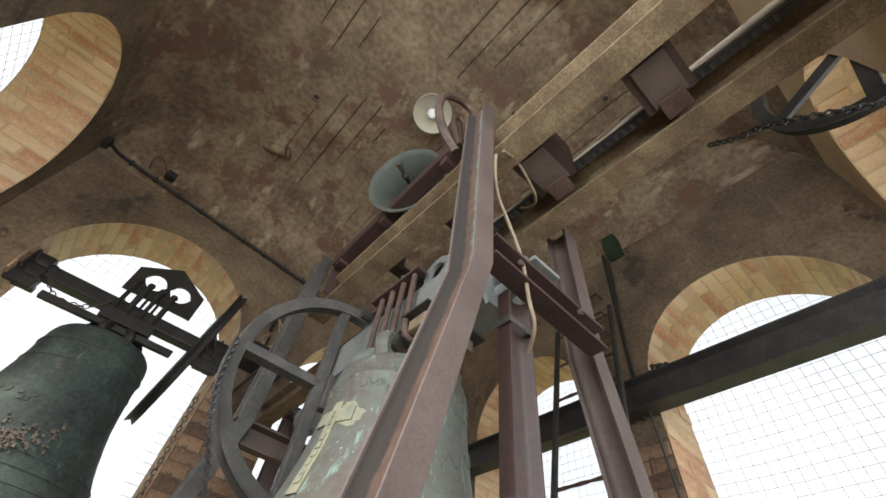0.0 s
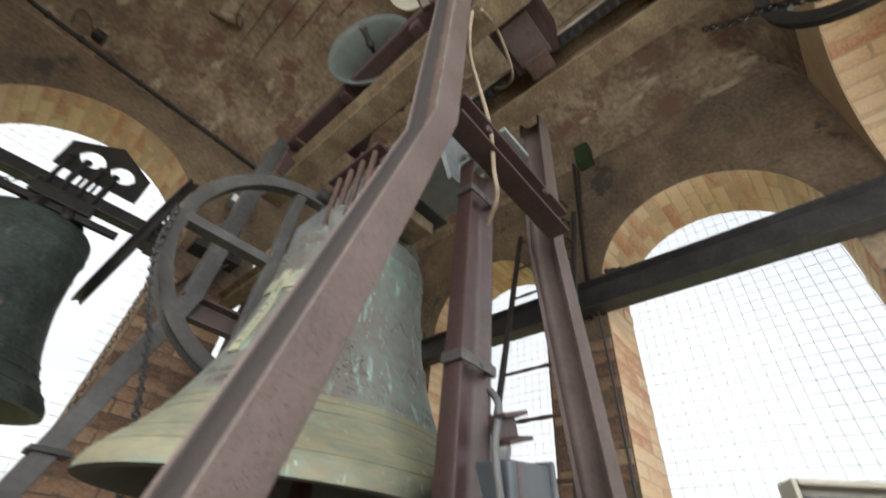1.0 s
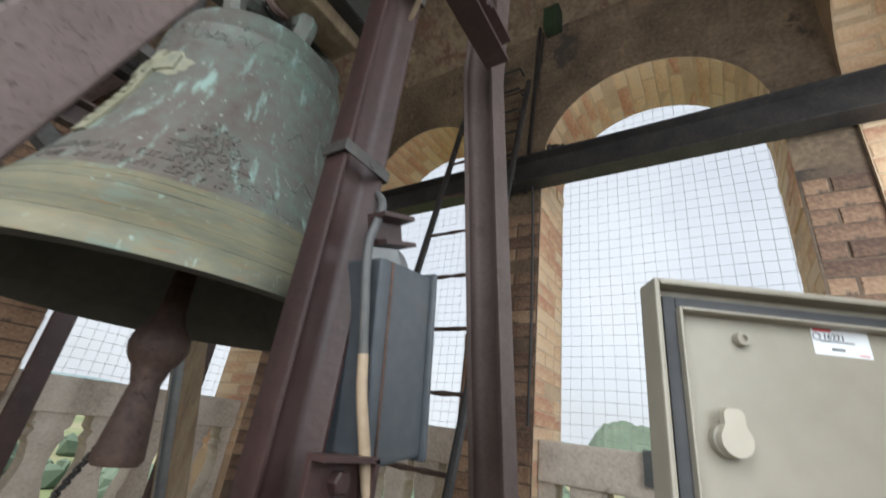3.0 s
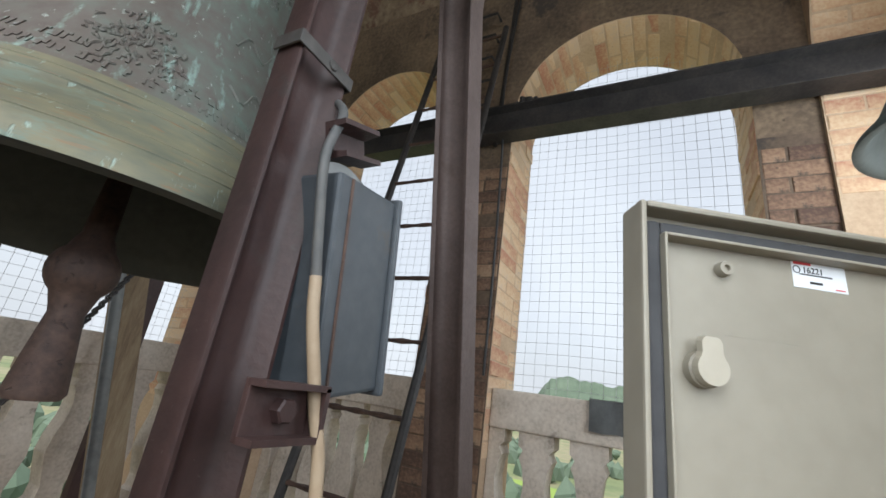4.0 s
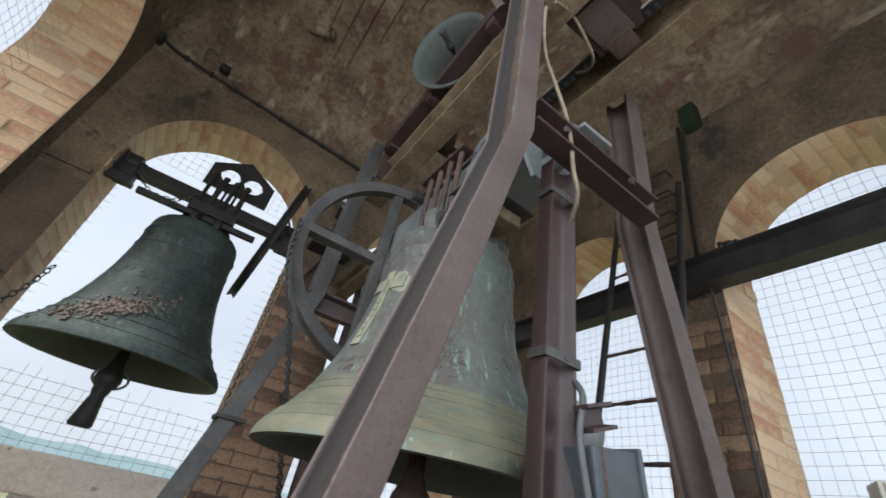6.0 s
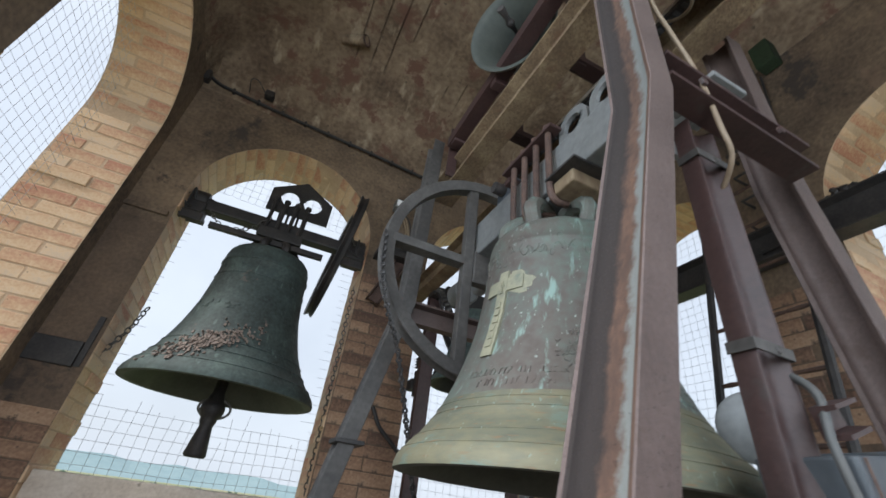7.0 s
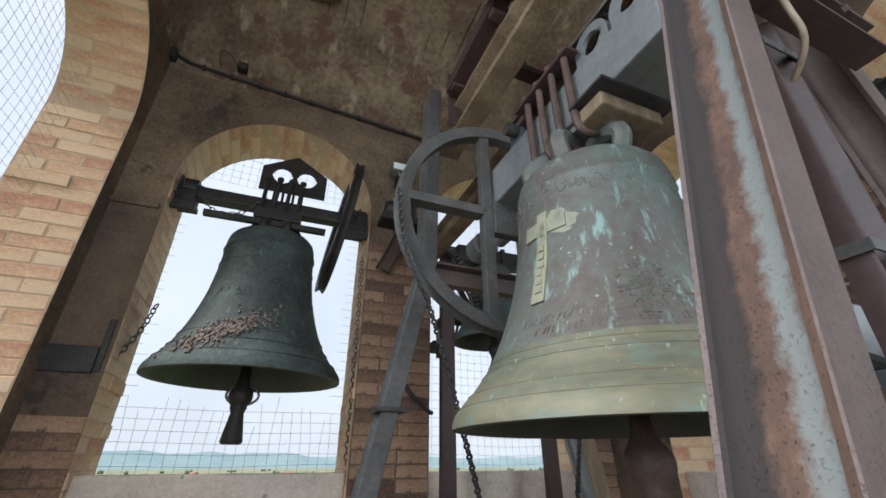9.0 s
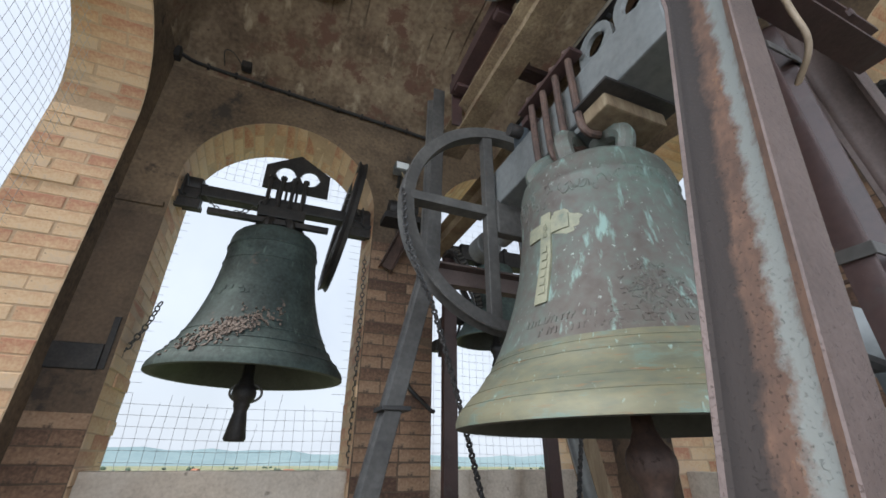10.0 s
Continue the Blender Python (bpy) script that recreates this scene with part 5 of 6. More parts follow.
bm = lathe(bmesh.new(), [(0, -0.035), (0.050, -0.035), (0.056, -0.03), (0.056, 0.03), (0.050, 0.035), (0, 0.035)], 32, Matrix.Translation((0.985, 0.885, 1.64)) @ Vector((-0.85, -0.42, -0.2)).to_track_quat("Z", "Y").to_matrix().to_4x4())
part("motor", bm, "grey", ob, "round grey motor cap", True)
part("motor_arm", rod((0.90, 0.79, 1.56), (0.985, 0.885, 1.62), 0.012, 8), "black", ob)

# ---- open door of the electric cabinet ----
settle()
tl = Vector((0.831, 0.440, 1.526))
along = Vector((0.513, -0.859, 0.0)).normalized()
up = Vector((0.0, 0.0, 1.0))
up = (up - along * along.dot(up)).normalized()
out = along.cross(up)
out = out if out.y < 0 or out.x < 0 else -out
mC = Matrix((
    (along.x, up.x, out.x, tl.x), (along.y, up.y, out.y, tl.y), (along.z, up.z, out.z, tl.z), (0, 0, 0, 1))) @ Matrix.Diagonal((0.73, 0.73, 0.73, 1)) @ Matrix.Translation((0, 0, -0.012))
W, HH = 0.58, 0.80
cab = thing("cabinet_door", "open ivory polyester door of an electric cabinet", "cabinet door", at=tuple(mC @ Vector((W / 2, -HH, 0))))
part("panel", boxed((0.018, -HH + 0.018, -0.032), (W - 0.018, -0.018, -0.014), 0.002, mC), "cabinet", cab)
for name, lo, hi in (("rim", (0, -HH, -0.030), (0.0065, 0, 0.012)), ("rim", (W - 0.0125, -HH, -0.034), (W, 0, 0.012)), ("rim", (0.0065, -0.0075, -0.034), (W - 0.0125, 0, 0.012)), ("rim", (0.0065, -HH, -0.034), (W - 0.0125, -HH + 0.0125, 0.012))):
    part(name, boxed(lo, hi, 0.0025, mC), "cabinet", cab)
for lo, hi in (((0.0145, -HH + 0.012, -0.020), (0.029, -0.0155, -0.004)), ((0.029, -0.029, -0.020), (W - 0.0125, -0.0155, -0.004))):
    part("gasket", boxed(lo, hi, 0.002, mC), "gasket", cab, "dark rubber gasket")
part("rebate", boxed((0.0066, -HH + 0.013, -0.030), (0.0144, -0.0076, -0.012), 0.0, mC), "cabinet", cab)
part("rebate", boxed((0.0145, -0.0154, -0.030), (W - 0.0126, -0.0076, -0.012), 0.0, mC), "cabinet", cab)
for lo, hi in (((0.029, -HH + 0.03, -0.02), (0.0325, -0.029, 0.004)), ((0.0325, -0.0325, -0.02), (W - 0.03, -0.029, 0.004))):
    part("lip", boxed(lo, hi, 0.0012, mC), "cabinet", cab)
bm = bmesh.new()
lathe(bm, [(0, 0), (0.010, 0), (0.010, 0.008), (0.009, 0.010), (0.0045, 0.010), (0.004, 0.006), (0, 0.006)], 20, mC @ Matrix.Translation((0.100, -0.056, -0.014)) @ Matrix.Diagonal((0.8, 0.8, 1, 1)))
part("screw_post", bm, "cabinet", cab, "", True)
latch = part("latch", lathe(bmesh.new(), [(0, 0), (0.0175, 0), (0.0175, 0.010), (0.0155, 0.0115), (0.0155, 0.013), (0, 0.013)], 32, mC @ Matrix.Translation((0.070, -0.163, -0.014))), "cabinet", cab, "", True)
bm = bmesh.new()
key = [(0.0205 * math.cos(t), 0.0205 * math.sin(t)) for t in [radians(-220 + 260 * i / 20) for i in range(21)]]
key = key + [(0.0135, 0.019), (0.0135, 0.032), (0.011, 0.037), (0.007, 0.039), (-0.007, 0.039), (-0.011, 0.037), (-0.0135, 0.032), (-0.0135, 0.019)]
face0 = [bm.verts.new(mC @ Vector((0.070 + u * 0.80, -0.163 + v * 0.80, -0.0008))) for u, v in key]
face1 = [bm.verts.new(mC @ Vector((0.070 + u * 0.76, -0.163 + v * 0.76, 0.007))) for u, v in key]
for i in range(len(key)):
    j = (i + 1) % len(key)
    bm.faces.new((face0[i], face0[j], face1[j], face1[i]))
bm.faces.new(face1)
bm.faces.new(face0[::-1])
part("latch_key", bm, "enamel", latch)
# moulded lines on the panel
for r in range(5):
    for c in range(4):
        x, y = 0.10 + 0.055 * c, -0.125 - 0.042 * r
        part("moulded_line", boxed((x, y, -0.0142), (x + 0.034 - 0.006 * c, y + 0.0008, -0.01365), 0.0, mC), "cabinet", cab)
mS = mC @ Matrix.Translation((0.040, 0.010, 0)) @ Matrix.Diagonal((1.08, 1.08, 1, 1))
sticker = part("sticker", boxed((0.130, -0.066, -0.0141), (0.186, -0.036, -0.0134), 0.0, mS), "label", cab, "white printed sticker")
part("red_mark", boxed((0.132, -0.042, -0.0136), (0.150, -0.0375, -0.0130), 0.0, mS), "red", sticker, "red printed mark")
part("print_line", boxed((0.137, -0.0525, -0.0136), (0.171, -0.0512, -0.0130), 0.0, mS), "ink", sticker)
part("print_line", boxed((0.147, -0.0610, -0.0136), (0.160, -0.0585, -0.0130), 0.0, mS), "ink", sticker)
part("red_mark", boxed((0.173, -0.0640, -0.0136), (0.183, -0.0628, -0.0130), 0.0, mS), "red", sticker, "red printed mark")
bm = tube(bmesh.new(), [mS @ Vector((0.1345 + 0.0036 * math.cos(t), -0.0475 + 0.0036 * math.sin(t), -0.0132)) for t in [2 * math.pi * i / 16 for i in range(16)]], 0.0004, 4, True)
part("print_ring", bm, "ink", sticker)
txt = bpy.data.curves.new("number", "FONT")
txt.body, txt.size, txt.extrude = "16221", 0.0088, 0.0003
tob = new("number_text", txt)
bpy.context.view_layer.update()
me = bpy.data.meshes.new_from_object(tob.evaluated_get(bpy.context.evaluated_depsgraph_get()))
bpy.data.objects.remove(tob)
me.materials.clear()
me.materials.append(M["ink"])
me.transform(mS @ Matrix.Translation((0.1405, -0.0500, -0.0131)))
num = new("number", me)
num.parent = sticker
# the hinged cabinet body behind the view's edge
cabody = thing("electric_cabinet", "ivory polyester electric cabinet standing on a steel plinth", "cabinet", at=tuple(mC @ Vector((W + 0.1, -HH, -0.2)))[:2] + (FLOOR,))
part("body", boxed((W + 0.006, -HH, -0.26), (W + 0.21, 0, -0.03), 0.004, mC), "cabinet", cabody)
foot = mC @ Vector((W + 0.11, -HH, -0.145))
part("plinth", boxed((foot.x - 0.09, foot.y - 0.09, FLOOR), (foot.x + 0.09, foot.y + 0.09, foot.z + 0.01), 0.003), "brown", cabody)

# ---- dark beam across the east openings ----
ob = thing("steel_beam", "blackened steel beam across the arched openings", "steel beam", at=(2.12, 1.27, 2.60))
part("beam", prism(bmesh.new(), h_outline(0.10, 0.165, 0.011, 0.009), (2.205, YD - THICK + 0.01, 2.697), (2.205, YA - 0.004, 2.697), (1, 0, 0)), "black", ob)
bm = bmesh.new()
rng = random.Random(12)
for i in range(26):
    y = 0.98 + rng.gauss(0, 0.03)
    s = rng.uniform(0.008, 0.02)
    bmesh.ops.create_icosphere(bm, subdivisions=1, radius=s, matrix=Matrix.Translation((2.175 + rng.uniform(-0.015, 0.02), y + 0.012, 2.784 + rng.uniform(0, 0.02))) @ Matrix.Rotation(rng.uniform(0, 3), 4, "X"))
tagged(finish("nest_debris", bm, "black"), "lump of dark nest debris on the steel beam", "debris", kind="stuff")

# ---- the leaning ladder ----
lad = thing("ladder", "rusty steel ladder leaning against the east wall", "ladder", at=(1.50, 1.31, FLOOR))


def lx(z):
    return 1.895 + 0.21 * (z - 2.227)


for y in (1.505, 1.125):
    part("rail", rod((lx(FLOOR), y, FLOOR), (lx(3.25), y, 3.25), 0.016, 8), "black", lad, "", True)
for k in range(-8, 5):
    z = 2.227 + 0.24 * k
    if z > FLOOR + 0.1:
        pts = [Vector((lx(z), 1.505 - 0.38 * i / 8, z + 0.002 * noise.noise((k, i, 2)))) for i in range(9)]
        part("rung", tube(bmesh.new(), pts, lambda t: 0.0085 + 0.002 * math.sin(t * 23 + k), 6), "iron", lad)

settle(about=(0.160, 0.522, 1.456), size=1.05)
# ---- wall cables, junction boxes, ceiling lamp and hooks ----
ob = thing("wall_cable", "black cable clipped along the wall and corner", "cable", at=(-0.2, 2.72, 3.4))
pts = [(-0.785, 2.735, 1.35), (-0.785, 2.735, 1.9), (-0.780, 2.735, 2.6), (-0.775, 2.73, 3.2), (-0.745, 2.725, 3.61), (-0.60, 2.73, 3.60), (-0.2, 2.735, 3.57), (0.4, 2.735, 3.53), (0.95, 2.735, 3.485)]
part("sheath", tube(bmesh.new(), curve_points(pts, 8), 0.011, 8), "cableblack", ob, "", True)
for i in range(9):
    p = (-0.55 + 0.16 * i, 2.733, 3.597 - 0.0115 * i)
    part("clip", boxed((p[0] - 0.008, p[1] - 0.014, p[2] - 0.015), (p[0] + 0.008, 2.748, p[2] + 0.015), 0.002), "black", ob)
ob = thing("junction_box", "small black junction box in the vault corner", "junction box", "junction boxes", at=(-0.73, 2.72, 3.62))
part("box", boxed((-0.775, 2.685, 3.58), (-0.70, 2.745, 3.66), 0.01), "black", ob)
ob = thing("junction_box", "small black junction box above the arch", "junction box", "junction boxes", at=(-0.34, 2.72, 3.63))
part("box", boxed((-0.37, 2.665, 3.62), (-0.31, 2.72, 3.67), 0.01), "black", ob)
part("wire", tube(bmesh.new(), curve_points([(-0.37, 2.69, 3.65), (-0.43, 2.66, 3.70), (-0.47, 2.65, 3.68), (-0.46, 2.70, 3.61)], 6), 0.003, 6), "cableblack", ob)

settle()
lamp = thing("ceiling_lamp", "cream enamel bulb lamp hung under the ceiling", "lamp", at=(0.69, 1.29, 4.16))
LP = Vector((0.694, 1.287, 4.035))
mL = Matrix.Translation(LP) @ Matrix.Rotation(radians(-10), 4, "X") @ Matrix.Rotation(radians(8), 4, "Y")
bm = lathe(bmesh.new(), [(0.02, 0.10), (0.05, 0.09), (0.118, 0.012), (0.125, 0.0), (0.121, 0.0), (0.113, 0.012), (0.046, 0.082), (0.02, 0.09)], 40, mL)
part("shade", bm, "enamel", lamp, "", True)
part("socket", lathe(bmesh.new(), [(0, 0.17), (0.028, 0.16), (0.028, 0.06), (0.022, 0.04), (0, 0.04)], 20, mL), "black", lamp, "", True)
part("bulb", lathe(bmesh.new(), [(0, -0.035), (0.02, -0.031), (0.034, -0.012), (0.034, 0.01), (0.020, 0.04), (0.015, 0.05), (0, 0.05)], 24, mL), "label", lamp, "unlit white bulb", True)

for x, y, r in ((0.076, 1.823, 0.023), (1.45, 0.486, 0.025), (1.11, 0.96, 0.019)):
    ob = thing("ceiling_hole", "round drilled socket in the ceiling", "ceiling socket", "ceiling sockets", at=(x, y, ceiling_height(x, y)))
    z = ceiling_height(x, y)
    bm = tube(bmesh.new(), [(x + r * math.cos(t), y + r * math.sin(t), z - 0.004) for t in [2 * math.pi * i / 20 for i in range(20)]], 0.008, 6, True)
    part("collar", bm, "ceiling", ob, "", True)
    # black disc gives the dark of the open hole
    part("hollow_disc", lathe(bmesh.new(), [(0, -0.006), (r * 0.85, -0.006), (r * 0.85, 0.02), (0, 0.02)], 16, Matrix.Translation((x, y, z))), "black", ob, "black disc standing for the socket's dark hollow")
settle(-0.03, 0.13, 0.0)
ob = thing("ceiling_pipe", "stub of old pipe hanging from the ceiling", "pipe stub", at=(0.15, 2.18, 4.05))
zc = ceiling_height(0.08, 2.35)
part("pipe", tube(bmesh.new(), [(0.02, 2.28, zc + 0.0), (0.10, 2.22, zc - 0.035), (0.17, 2.17, zc - 0.06)], 0.035, 14), "ceiling", ob, "", True)
part("ring", tube(bmesh.new(), [Vector((0.175, 2.168, zc - 0.062)) + Vector((0.038 * math.cos(t) * 0.7, 0.038 * math.cos(t) * 0.7, 0.038 * math.sin(t))) for t in [2 * math.pi * i / 20 for i in range(20)]], 0.007, 6, True), "iron", ob, "", True)

settle(about=(0.160, 0.522, 1.456), size=1.05)
# floodlight and wiring on the pier, striker of the third bell
ob = thing("wall_light", "small grey floodlight with loose wires above the pier", "floodlight", at=(0.60, 2.66, 3.080))
part("housing", boxed((0.640, 2.61, 3.075), (0.735, 2.69, 3.135), 0.010), "grey", ob)
part("glass", boxed((0.648, 2.6065, 3.082), (0.727, 2.6105, 3.128), 0.002), "label", ob, "pale front glass")
part("arm", rod((0.69, 2.68, 3.080), (0.70, 2.752, 3.030), 0.012, 8), "black", ob)
for k in range(3):
    part("wire", tube(bmesh.new(), curve_points([(0.69, 2.64, 3.075), (0.72 + 0.02 * k, 2.62, 2.980), (0.75 + 0.015 * k, 2.63, 2.900 - 0.03 * k), (0.70, 2.66, 2.860), (0.67 + 0.02 * k, 2.70, 2.930), (0.71, 2.74, 3.000)], 6), 0.005, 6), "cablebeige" if k < 2 else "cableblack", ob, "", True)
ob = thing("motor_bracket", "black drive motor bracketed to the pier head", "motor", at=(0.68, 2.66, 2.62))
part("bracket", boxed((0.60, 2.62, 2.72), (0.86, 2.755, 2.76), 0.004), "black", ob)
bm = lathe(bmesh.new(), [(0, -0.09), (0.05, -0.09), (0.055, -0.08), (0.055, 0.08), (0.05, 0.09), (0, 0.09)], 20, Matrix.Translation((0.72, 2.68, 2.815)) @ Matrix.Rotation(radians(90), 4, "Y"))
part("motor", bm, "black", ob, "", True)
part("strut", prism(bmesh.new(), h_outline(0.07, 0.085, 0.009, 0.009), (0.80, 2.70, 2.80), (0.645, 2.70, 2.42), (0, 1, 0)), "iron", ob)
ob = thing("bell_striker", "black electric striker with a ball-headed hammer on the pier", "bell hammer", at=(1.0, 2.66, 2.0))
part("housing", boxed((0.965, 2.60, 1.93), (1.03, 2.68, 2.07), 0.006), "black", ob)
for k in range(4):
    part("fin", boxed((0.955, 2.595, 2.08 + 0.016 * k), (1.01, 2.66, 2.088 + 0.016 * k), 0.001), "black", ob)
part("hammer_rod", rod((1.035, 2.59, 2.0), (1.055, 2.57, 2.10), 0.008, 8), "black", ob)
part("hammer_ball", lathe(bmesh.new(), [(0.035 * math.sin(math.pi * i / 12), -0.035 * math.cos(math.pi * i / 12)) for i in range(13)], 20, Matrix.Translation((1.056, 2.57, 2.125))), "black", ob, "", True)
part("mount", boxed((0.955, 2.68, 1.97), (1.02, 2.752, 2.03), 0.003), "black", ob)
ob = thing("rope_end", "short black rope hooked round the pier", "rope", at=(0.9, 2.72, 1.75))
part("rope", tube(bmesh.new(), curve_points([(0.78, 2.735, 1.85), (0.83, 2.73, 1.76), (0.90, 2.73, 1.70), (0.95, 2.735, 1.66), (0.97, 2.74, 1.655)], 6), 0.011, 8), "cableblack", ob, "", True)

settle(0.092, -0.03, 0.05)
# ladder-side wires, mossy tin and shelf in the north-east corner of the east wall
ob = thing("wall_bracket", "mossy green tin box and iron rail on the east wall", "bracket", at=(2.17, 1.20, 3.35))
part("tin", boxed((2.10, 1.02, 3.72), (2.188, 1.12, 3.90), 0.01), "moss", ob, "moss-covered tin")
part("rail", rod((2.15, 1.20, 2.55), (2.16, 1.16, 3.80), 0.012, 8), "black", ob)
for k in range(6):
    z = 2.62 + 0.16 * k
    part("step_iron", tube(bmesh.new(), [(2.188, 1.40, z), (2.09, 1.40, z), (2.09, 1.25, z), (2.15, 1.25, z)], 0.008, 6), "black", ob)
part("cable", tube(bmesh.new(), curve_points([(2.15, 1.13, 3.70), (2.12, 1.17, 2.9), (2.13, 1.15, 2.5), (2.15, 1.14, 1.9), (2.16, 1.14, 1.4)], 8), 0.006, 6), "cableblack", ob, "", True)

settle(0.05, -0.04, 0.03)
# ---- the fourth bell and its wheel by the south-east corner ----
B4 = (1.52, -0.115, 1.95)
fourth = thing("bell", "dark green bronze bell hung in the corner by the cabinet", "bell", "bells", at=B4)
bell_body(fourth, B4, 0.20, 0.32, ["bronzedark", "bronzedark", "bronzein"], 64)
part("hanger", boxed((1.49, -0.42, 2.265), (1.55, -0.085, 2.31), 0.004), "black", fourth)
part("strap", boxed((1.50, -0.42, 2.31), (1.54, -0.40, 2.602), 0.003), "black", fourth)
ob = thing("steel_beam", "black cross beam bearing the corner bell", "steel beam", at=(1.52, -0.41, 2.60))
part("beam", boxed((1.20, -0.445, 2.602), (2.215, -0.375, 2.68), 0.004), "black", ob)
w4 = thing("pulley", "black iron wheel of the corner bell", "wheel", at=(1.22, -0.16, 2.93))
m = Matrix.Translation((1.22, -0.165, 2.93)) @ Matrix.Rotation(radians(90), 4, "Y") @ Matrix.Rotation(radians(20), 4, "X")
bm = bmesh.new()
prof = [(0.27, -0.012), (0.31, -0.016), (0.30, 0.0), (0.31, 0.016), (0.27, 0.012)]
lathe(bm, prof + [prof[0]], 64, m)
part("rim", bm, "black", w4, "", True)
for a in (20, 80, 140):
    part("spoke", boxed((-0.28, -0.022, -0.008), (0.28, 0.022, 0.008), 0.003, m @ Matrix.Rotation(radians(a), 4, "Z")), "black", w4)
wc = thing("drive_chain", "oily black chain of the corner bell's wheel", "chain", "hanging chains", at=(1.1, 0.1, 2.6))
chain(wc, [(1.08, 0.30, 2.66), (1.10, 0.24, 2.645), (1.10, 0.179, 2.624), (1.10, 0.077, 2.533), (1.10, -0.013, 2.443), (1.10, -0.12, 2.33)], 0.022, 0.0036, 0.008, "black")

settle(about=(0.160, 0.522, 1.456), size=1.05)
ob = thing("wall_ledge", "sooty stone impost ledge between corner and opening", "ledge", at=(-0.66, 2.73, 2.60))
part("slab", boxed((-0.80, 2.722, 2.585), (-0.530, 2.752, 2.615), 0.006), "plaster", ob)
ob = thing("notch_and_plate", "black block standing for a dark wall notch, with an iron plate", "iron anchor", at=(-0.67, 2.73, 1.79))
# black block stands for the dark of a notch in the wall
part("notch_block", boxed((-0.775, 2.715, 1.765), (-0.56, 2.752, 1.875), 0.006), "black", ob)
part("plate", boxed((-0.560, 2.725, 1.77), (-0.535, 2.752, 2.0), 0.003), "black", ob)

settle(0.100, 0.015, 0.023)
ob = thing("tin_sheet", "bent grey tin sheet hung over the concrete balustrade", "tin sheet", at=(2.232, 0.61, 1.27))
bm = bmesh.new()
rows = []
for i in range(9):
    y = 0.548 + 0.124 * i / 8
    w = 0.004 * noise.noise((y * 20, 1, 3))
    rows.append([bm.verts.new(p) for p in ((2.390, y, 1.392 + w), (2.233 + w, y, 1.394 + 0.5 * w), (2.226 + w, y, 1.385 + w), (2.228 + 0.6 * w, y, 1.33), (2.224 + w, y, 1.272 + w))])
for a, b in zip(rows, rows[1:]):
    for j in range(4):
        bm.faces.new((a[j], b[j], b[j + 1], a[j + 1]))
bmesh.ops.solidify(bm, geom=bm.faces[:], thickness=0.002)
part("sheet", bm, "grey", ob, "", True)


# ---- brickwork: jambs, arch rings and piers, laid course by course ----
RNG = random.Random(21)
COURSE, LONG, HEAD = 0.0665, 0.245, 0.12


def brick_mesh(length, height, depth, seed, mat):
    """One worn brick, its face along x and z, its depth along y from 0 inward."""
    bm = bmesh.new()
    a, h, c = length / 2, height / 2, 0.003
    rr = random.Random(seed)
    ring0 = [(-a, -h), (a, -h), (a, h), (-a, h)]
    back = [bm.verts.new((x, depth, z)) for x, z in ring0]
    mid = [bm.verts.new((x, c, z)) for x, z in ring0]
    face = [bm.verts.new((x - math.copysign(c + rr.uniform(0, 0.002), x), rr.uniform(-0.001, 0.001), z - math.copysign(c + rr.uniform(0, 0.0015), z))) for x, z in ring0]
    for p, q in ((back, mid), (mid, face)):
        for i in range(4):
            bm.faces.new((p[i], p[(i + 1) % 4], q[(i + 1) % 4], q[i]))
    bm.faces.new(face)
    bmesh.ops.recalc_face_normals(bm, faces=bm.faces[:])
    me = bpy.data.meshes.new("brick")
    bm.to_mesh(me)
    bm.free()
    me.materials.append(M[mat])
    return me


BRICKS = {}


def lay(parent, length, m, mat="brick"):
    key = (round(length * 50), RNG.randrange(3), mat)
    if key not in BRICKS:
        BRICKS[key] = brick_mesh(key[0] / 50 - 0.0045, COURSE - 0.0045, 0.03, key[0] * 7 + key[1], mat)
    ob = new("brick", BRICKS[key])
    ob.parent = parent
    worn = RNG.uniform(-0.010, -0.005) if RNG.random() < 0.04 else RNG.uniform(-0.0022, 0.001)
    jitter = Matrix.Translation((0, worn, 0)) @ Matrix.Rotation(RNG.uniform(-0.006, 0.006), 4, "Z") @ Matrix.Rotation(RNG.uniform(-0.015, 0.015), 4, "Y")
    ob.matrix_local = m @ jitter
    return ob


def basis(origin, xdir, inward, up):
    x, y, z = Vector(xdir).normalized(), Vector(inward).normalized(), Vector(up).normalized()
    return Matrix(((x.x, y.x, z.x, origin.x), (x.y, y.y, z.y, origin.y), (x.z, y.z, z.z, origin.z), (0, 0, 0, 1)))


PROUD = 0.0015


def courses(parent, origin, xdir, inward, z0, z1, width, start=0, mat="brick"):
    """Brick courses over a flat upright face of that width, from z0 to z1."""
    k = int((z1 - z0) / COURSE)
    xdir, inward = Vector(xdir), Vector(inward)
    for i in range(k):
        z = z0 + COURSE * (i + 0.5)
        u = 0.0
        first = HEAD if (i + start) % 2 else LONG
        while u < width - 0.02:
            w = min(first if u == 0 else (LONG if RNG.random() > 0.18 else HEAD), width - u)
            if 0 < width - u - w < 0.06:
                w = width - u
            if w > 0.03 and RNG.random() > 0.015:
                c = Vector(origin) + xdir * (u + w / 2) - inward * PROUD
                lay(parent, w, basis(Vector((c.x, c.y, z)), xdir, inward, (0, 0, 1)), mat)
            u += w


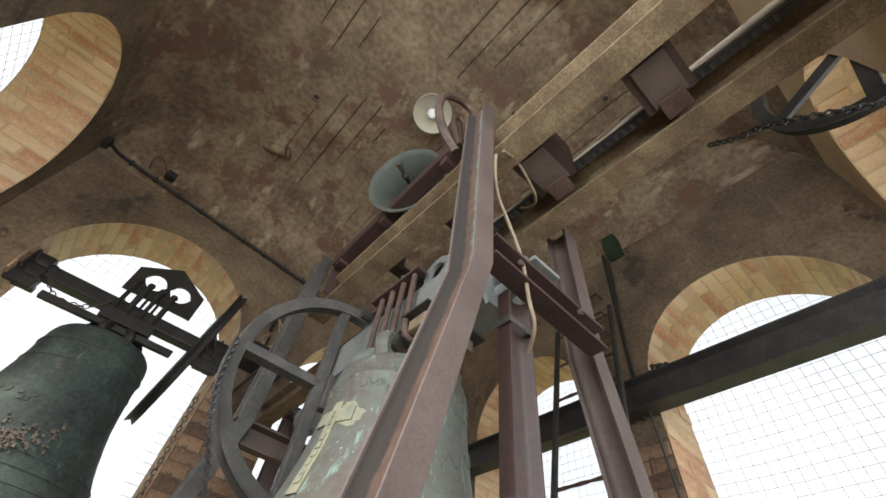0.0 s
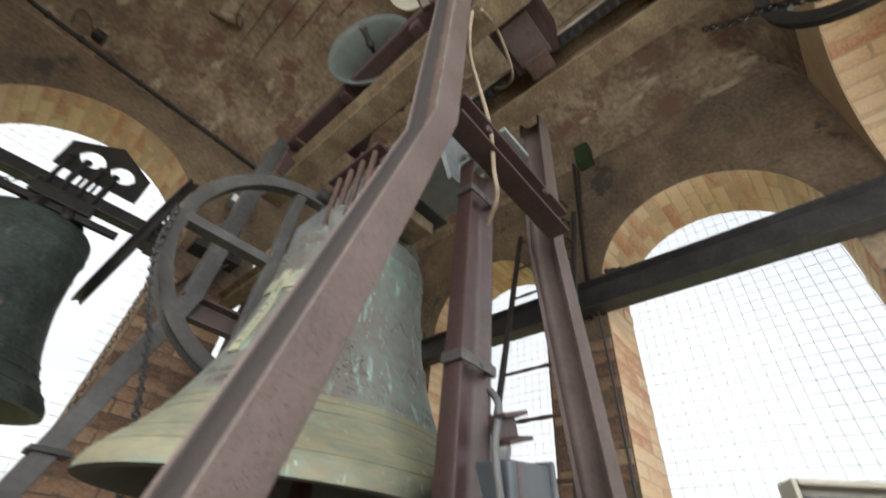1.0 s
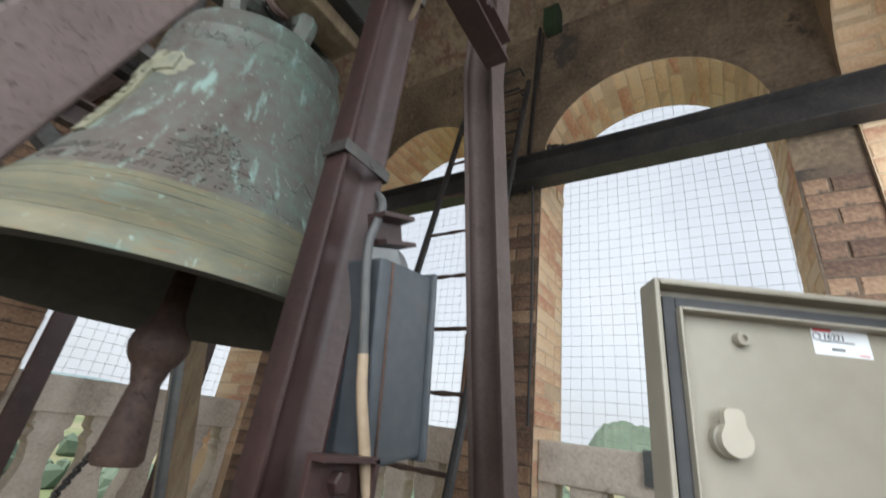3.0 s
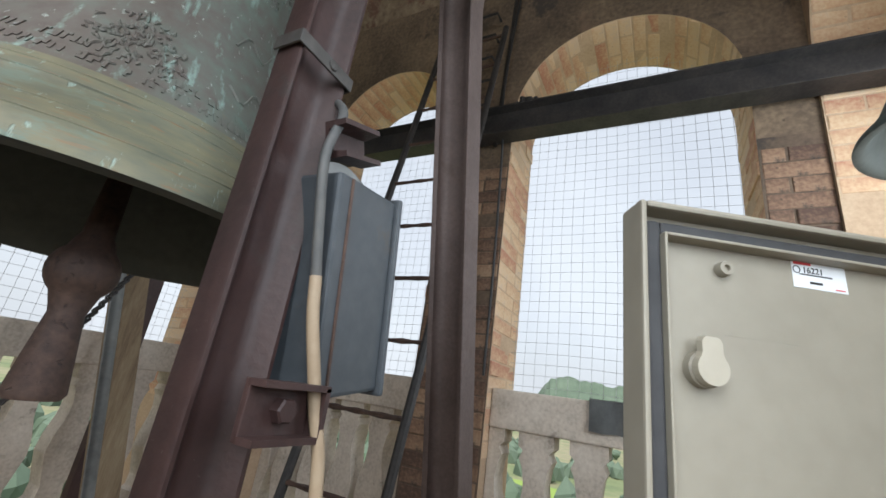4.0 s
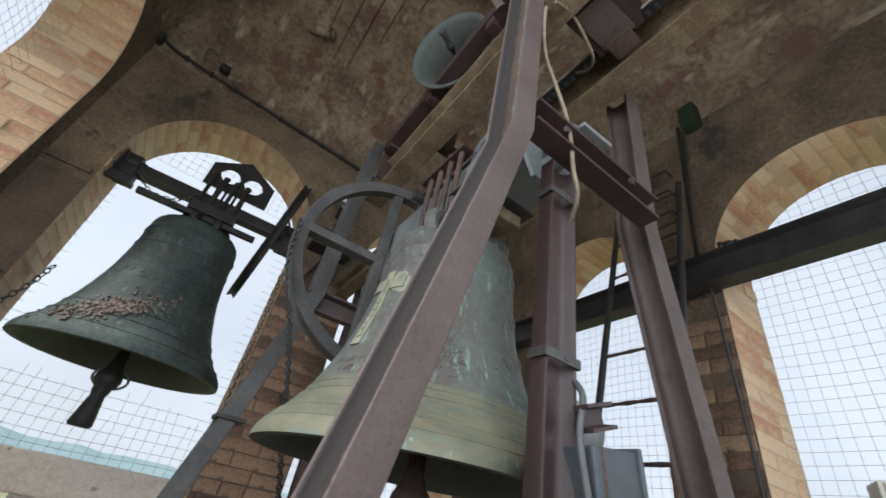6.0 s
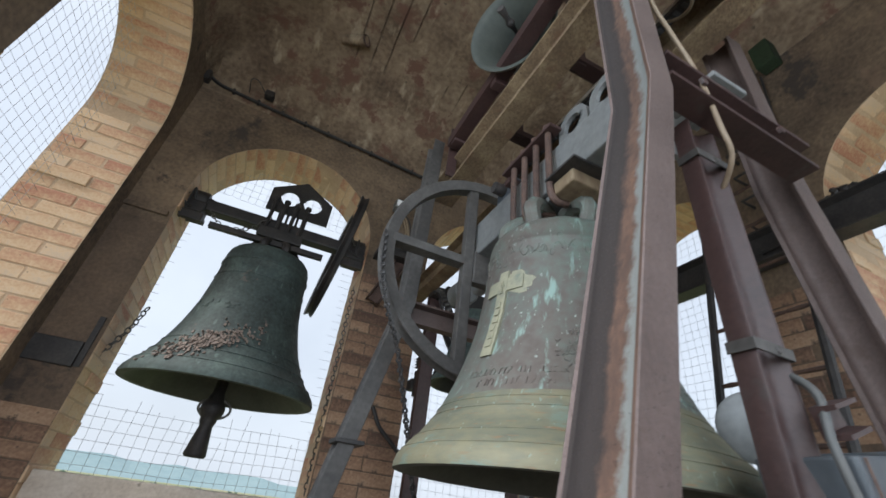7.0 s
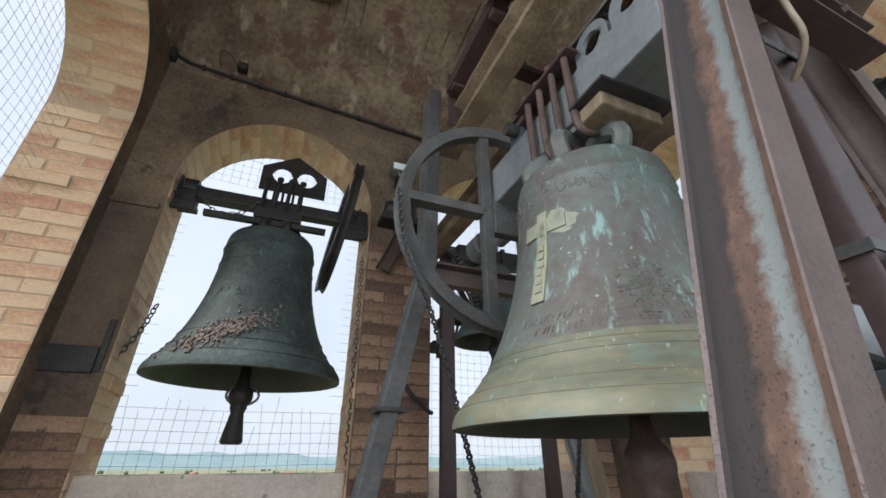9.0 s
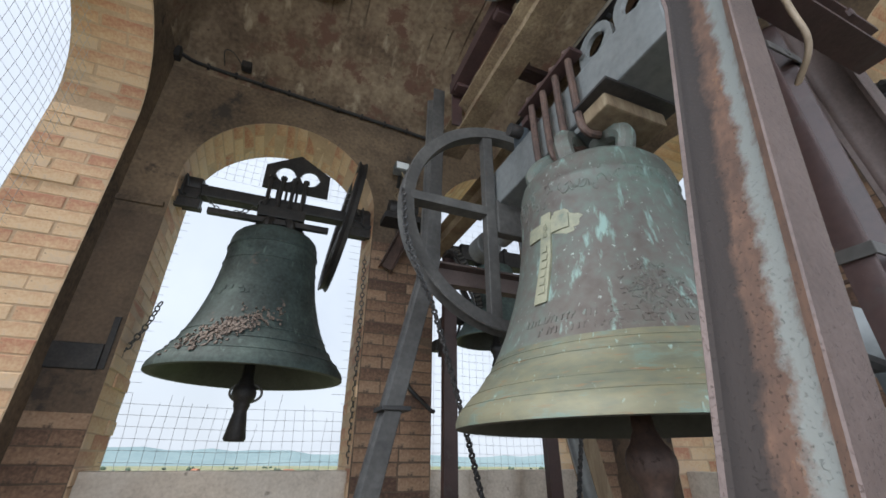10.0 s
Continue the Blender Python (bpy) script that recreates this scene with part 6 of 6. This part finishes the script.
def arch_bricks(parent, side, a, b, spring, seen=1.0):
    """Bricks round the underside of an arch, two to the depth."""
    at = PLACE[side]
    c, r = (a + b) / 2, (b - a) / 2
    k = int(math.pi * r / COURSE)
    for i in range(k):
        t = math.pi * (i + 0.5) / k
        d = Vector((math.cos(t), math.sin(t)))
        split = LONG if i % 2 else HEAD
        for w0, w1 in ((0.0, split), (split, min(split + LONG, THICK)), (min(split + LONG, THICK), THICK)):
            if w1 - w0 < 0.04:
                continue
            q = at(c + (r - PROUD) * d.x, (w0 + w1) / 2, spring + (r - PROUD) * d.y)
            o = at(c + r * d.x * 2, (w0 + w1) / 2, spring + r * d.y * 2) - at(c + r * d.x, (w0 + w1) / 2, spring + r * d.y)
            depth = at(0, 1, 0) - at(0, 0, 0)
            lay(parent, w1 - w0, basis(q, depth, o, depth.cross(o) * -1))


def jamb(parent, side, u, into, z0, z1):
    """The reveal of an opening: into is +1 where the wall lies towards larger u."""
    at = PLACE[side]
    depth = at(0, 1, 0) - at(0, 0, 0)
    inward = (at(1, 0, 0) - at(0, 0, 0)) * into
    z0 = z1 - COURSE * (int((z1 - z0) / COURSE) + 0.002)
    courses(parent, at(u, 0.0, 0), depth, inward, z0, z1, THICK, 0)


def pier_face(parent, side, u0, u1, z0, z1, mat="darkbrick"):
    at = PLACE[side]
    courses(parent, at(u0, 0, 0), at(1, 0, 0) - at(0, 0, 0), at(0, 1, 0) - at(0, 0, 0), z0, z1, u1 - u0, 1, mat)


SHOW = {"north": (1.10, True), "east": (1.10, True), "west": (1.35, True), "south": (2.2, True)}
for side, holes in ARCHES.items():
    w = WALLS[side]
    for i, (a, b, spring) in enumerate(holes):
        if side == "south" and i == 0 or side == "west" and i == 0:
            continue
        arch_bricks(w, side, a, b, spring)
        lo = SHOW[side][0]
        jamb(w, side, a, -1, lo, spring)
        jamb(w, side, b, 1, lo, spring)
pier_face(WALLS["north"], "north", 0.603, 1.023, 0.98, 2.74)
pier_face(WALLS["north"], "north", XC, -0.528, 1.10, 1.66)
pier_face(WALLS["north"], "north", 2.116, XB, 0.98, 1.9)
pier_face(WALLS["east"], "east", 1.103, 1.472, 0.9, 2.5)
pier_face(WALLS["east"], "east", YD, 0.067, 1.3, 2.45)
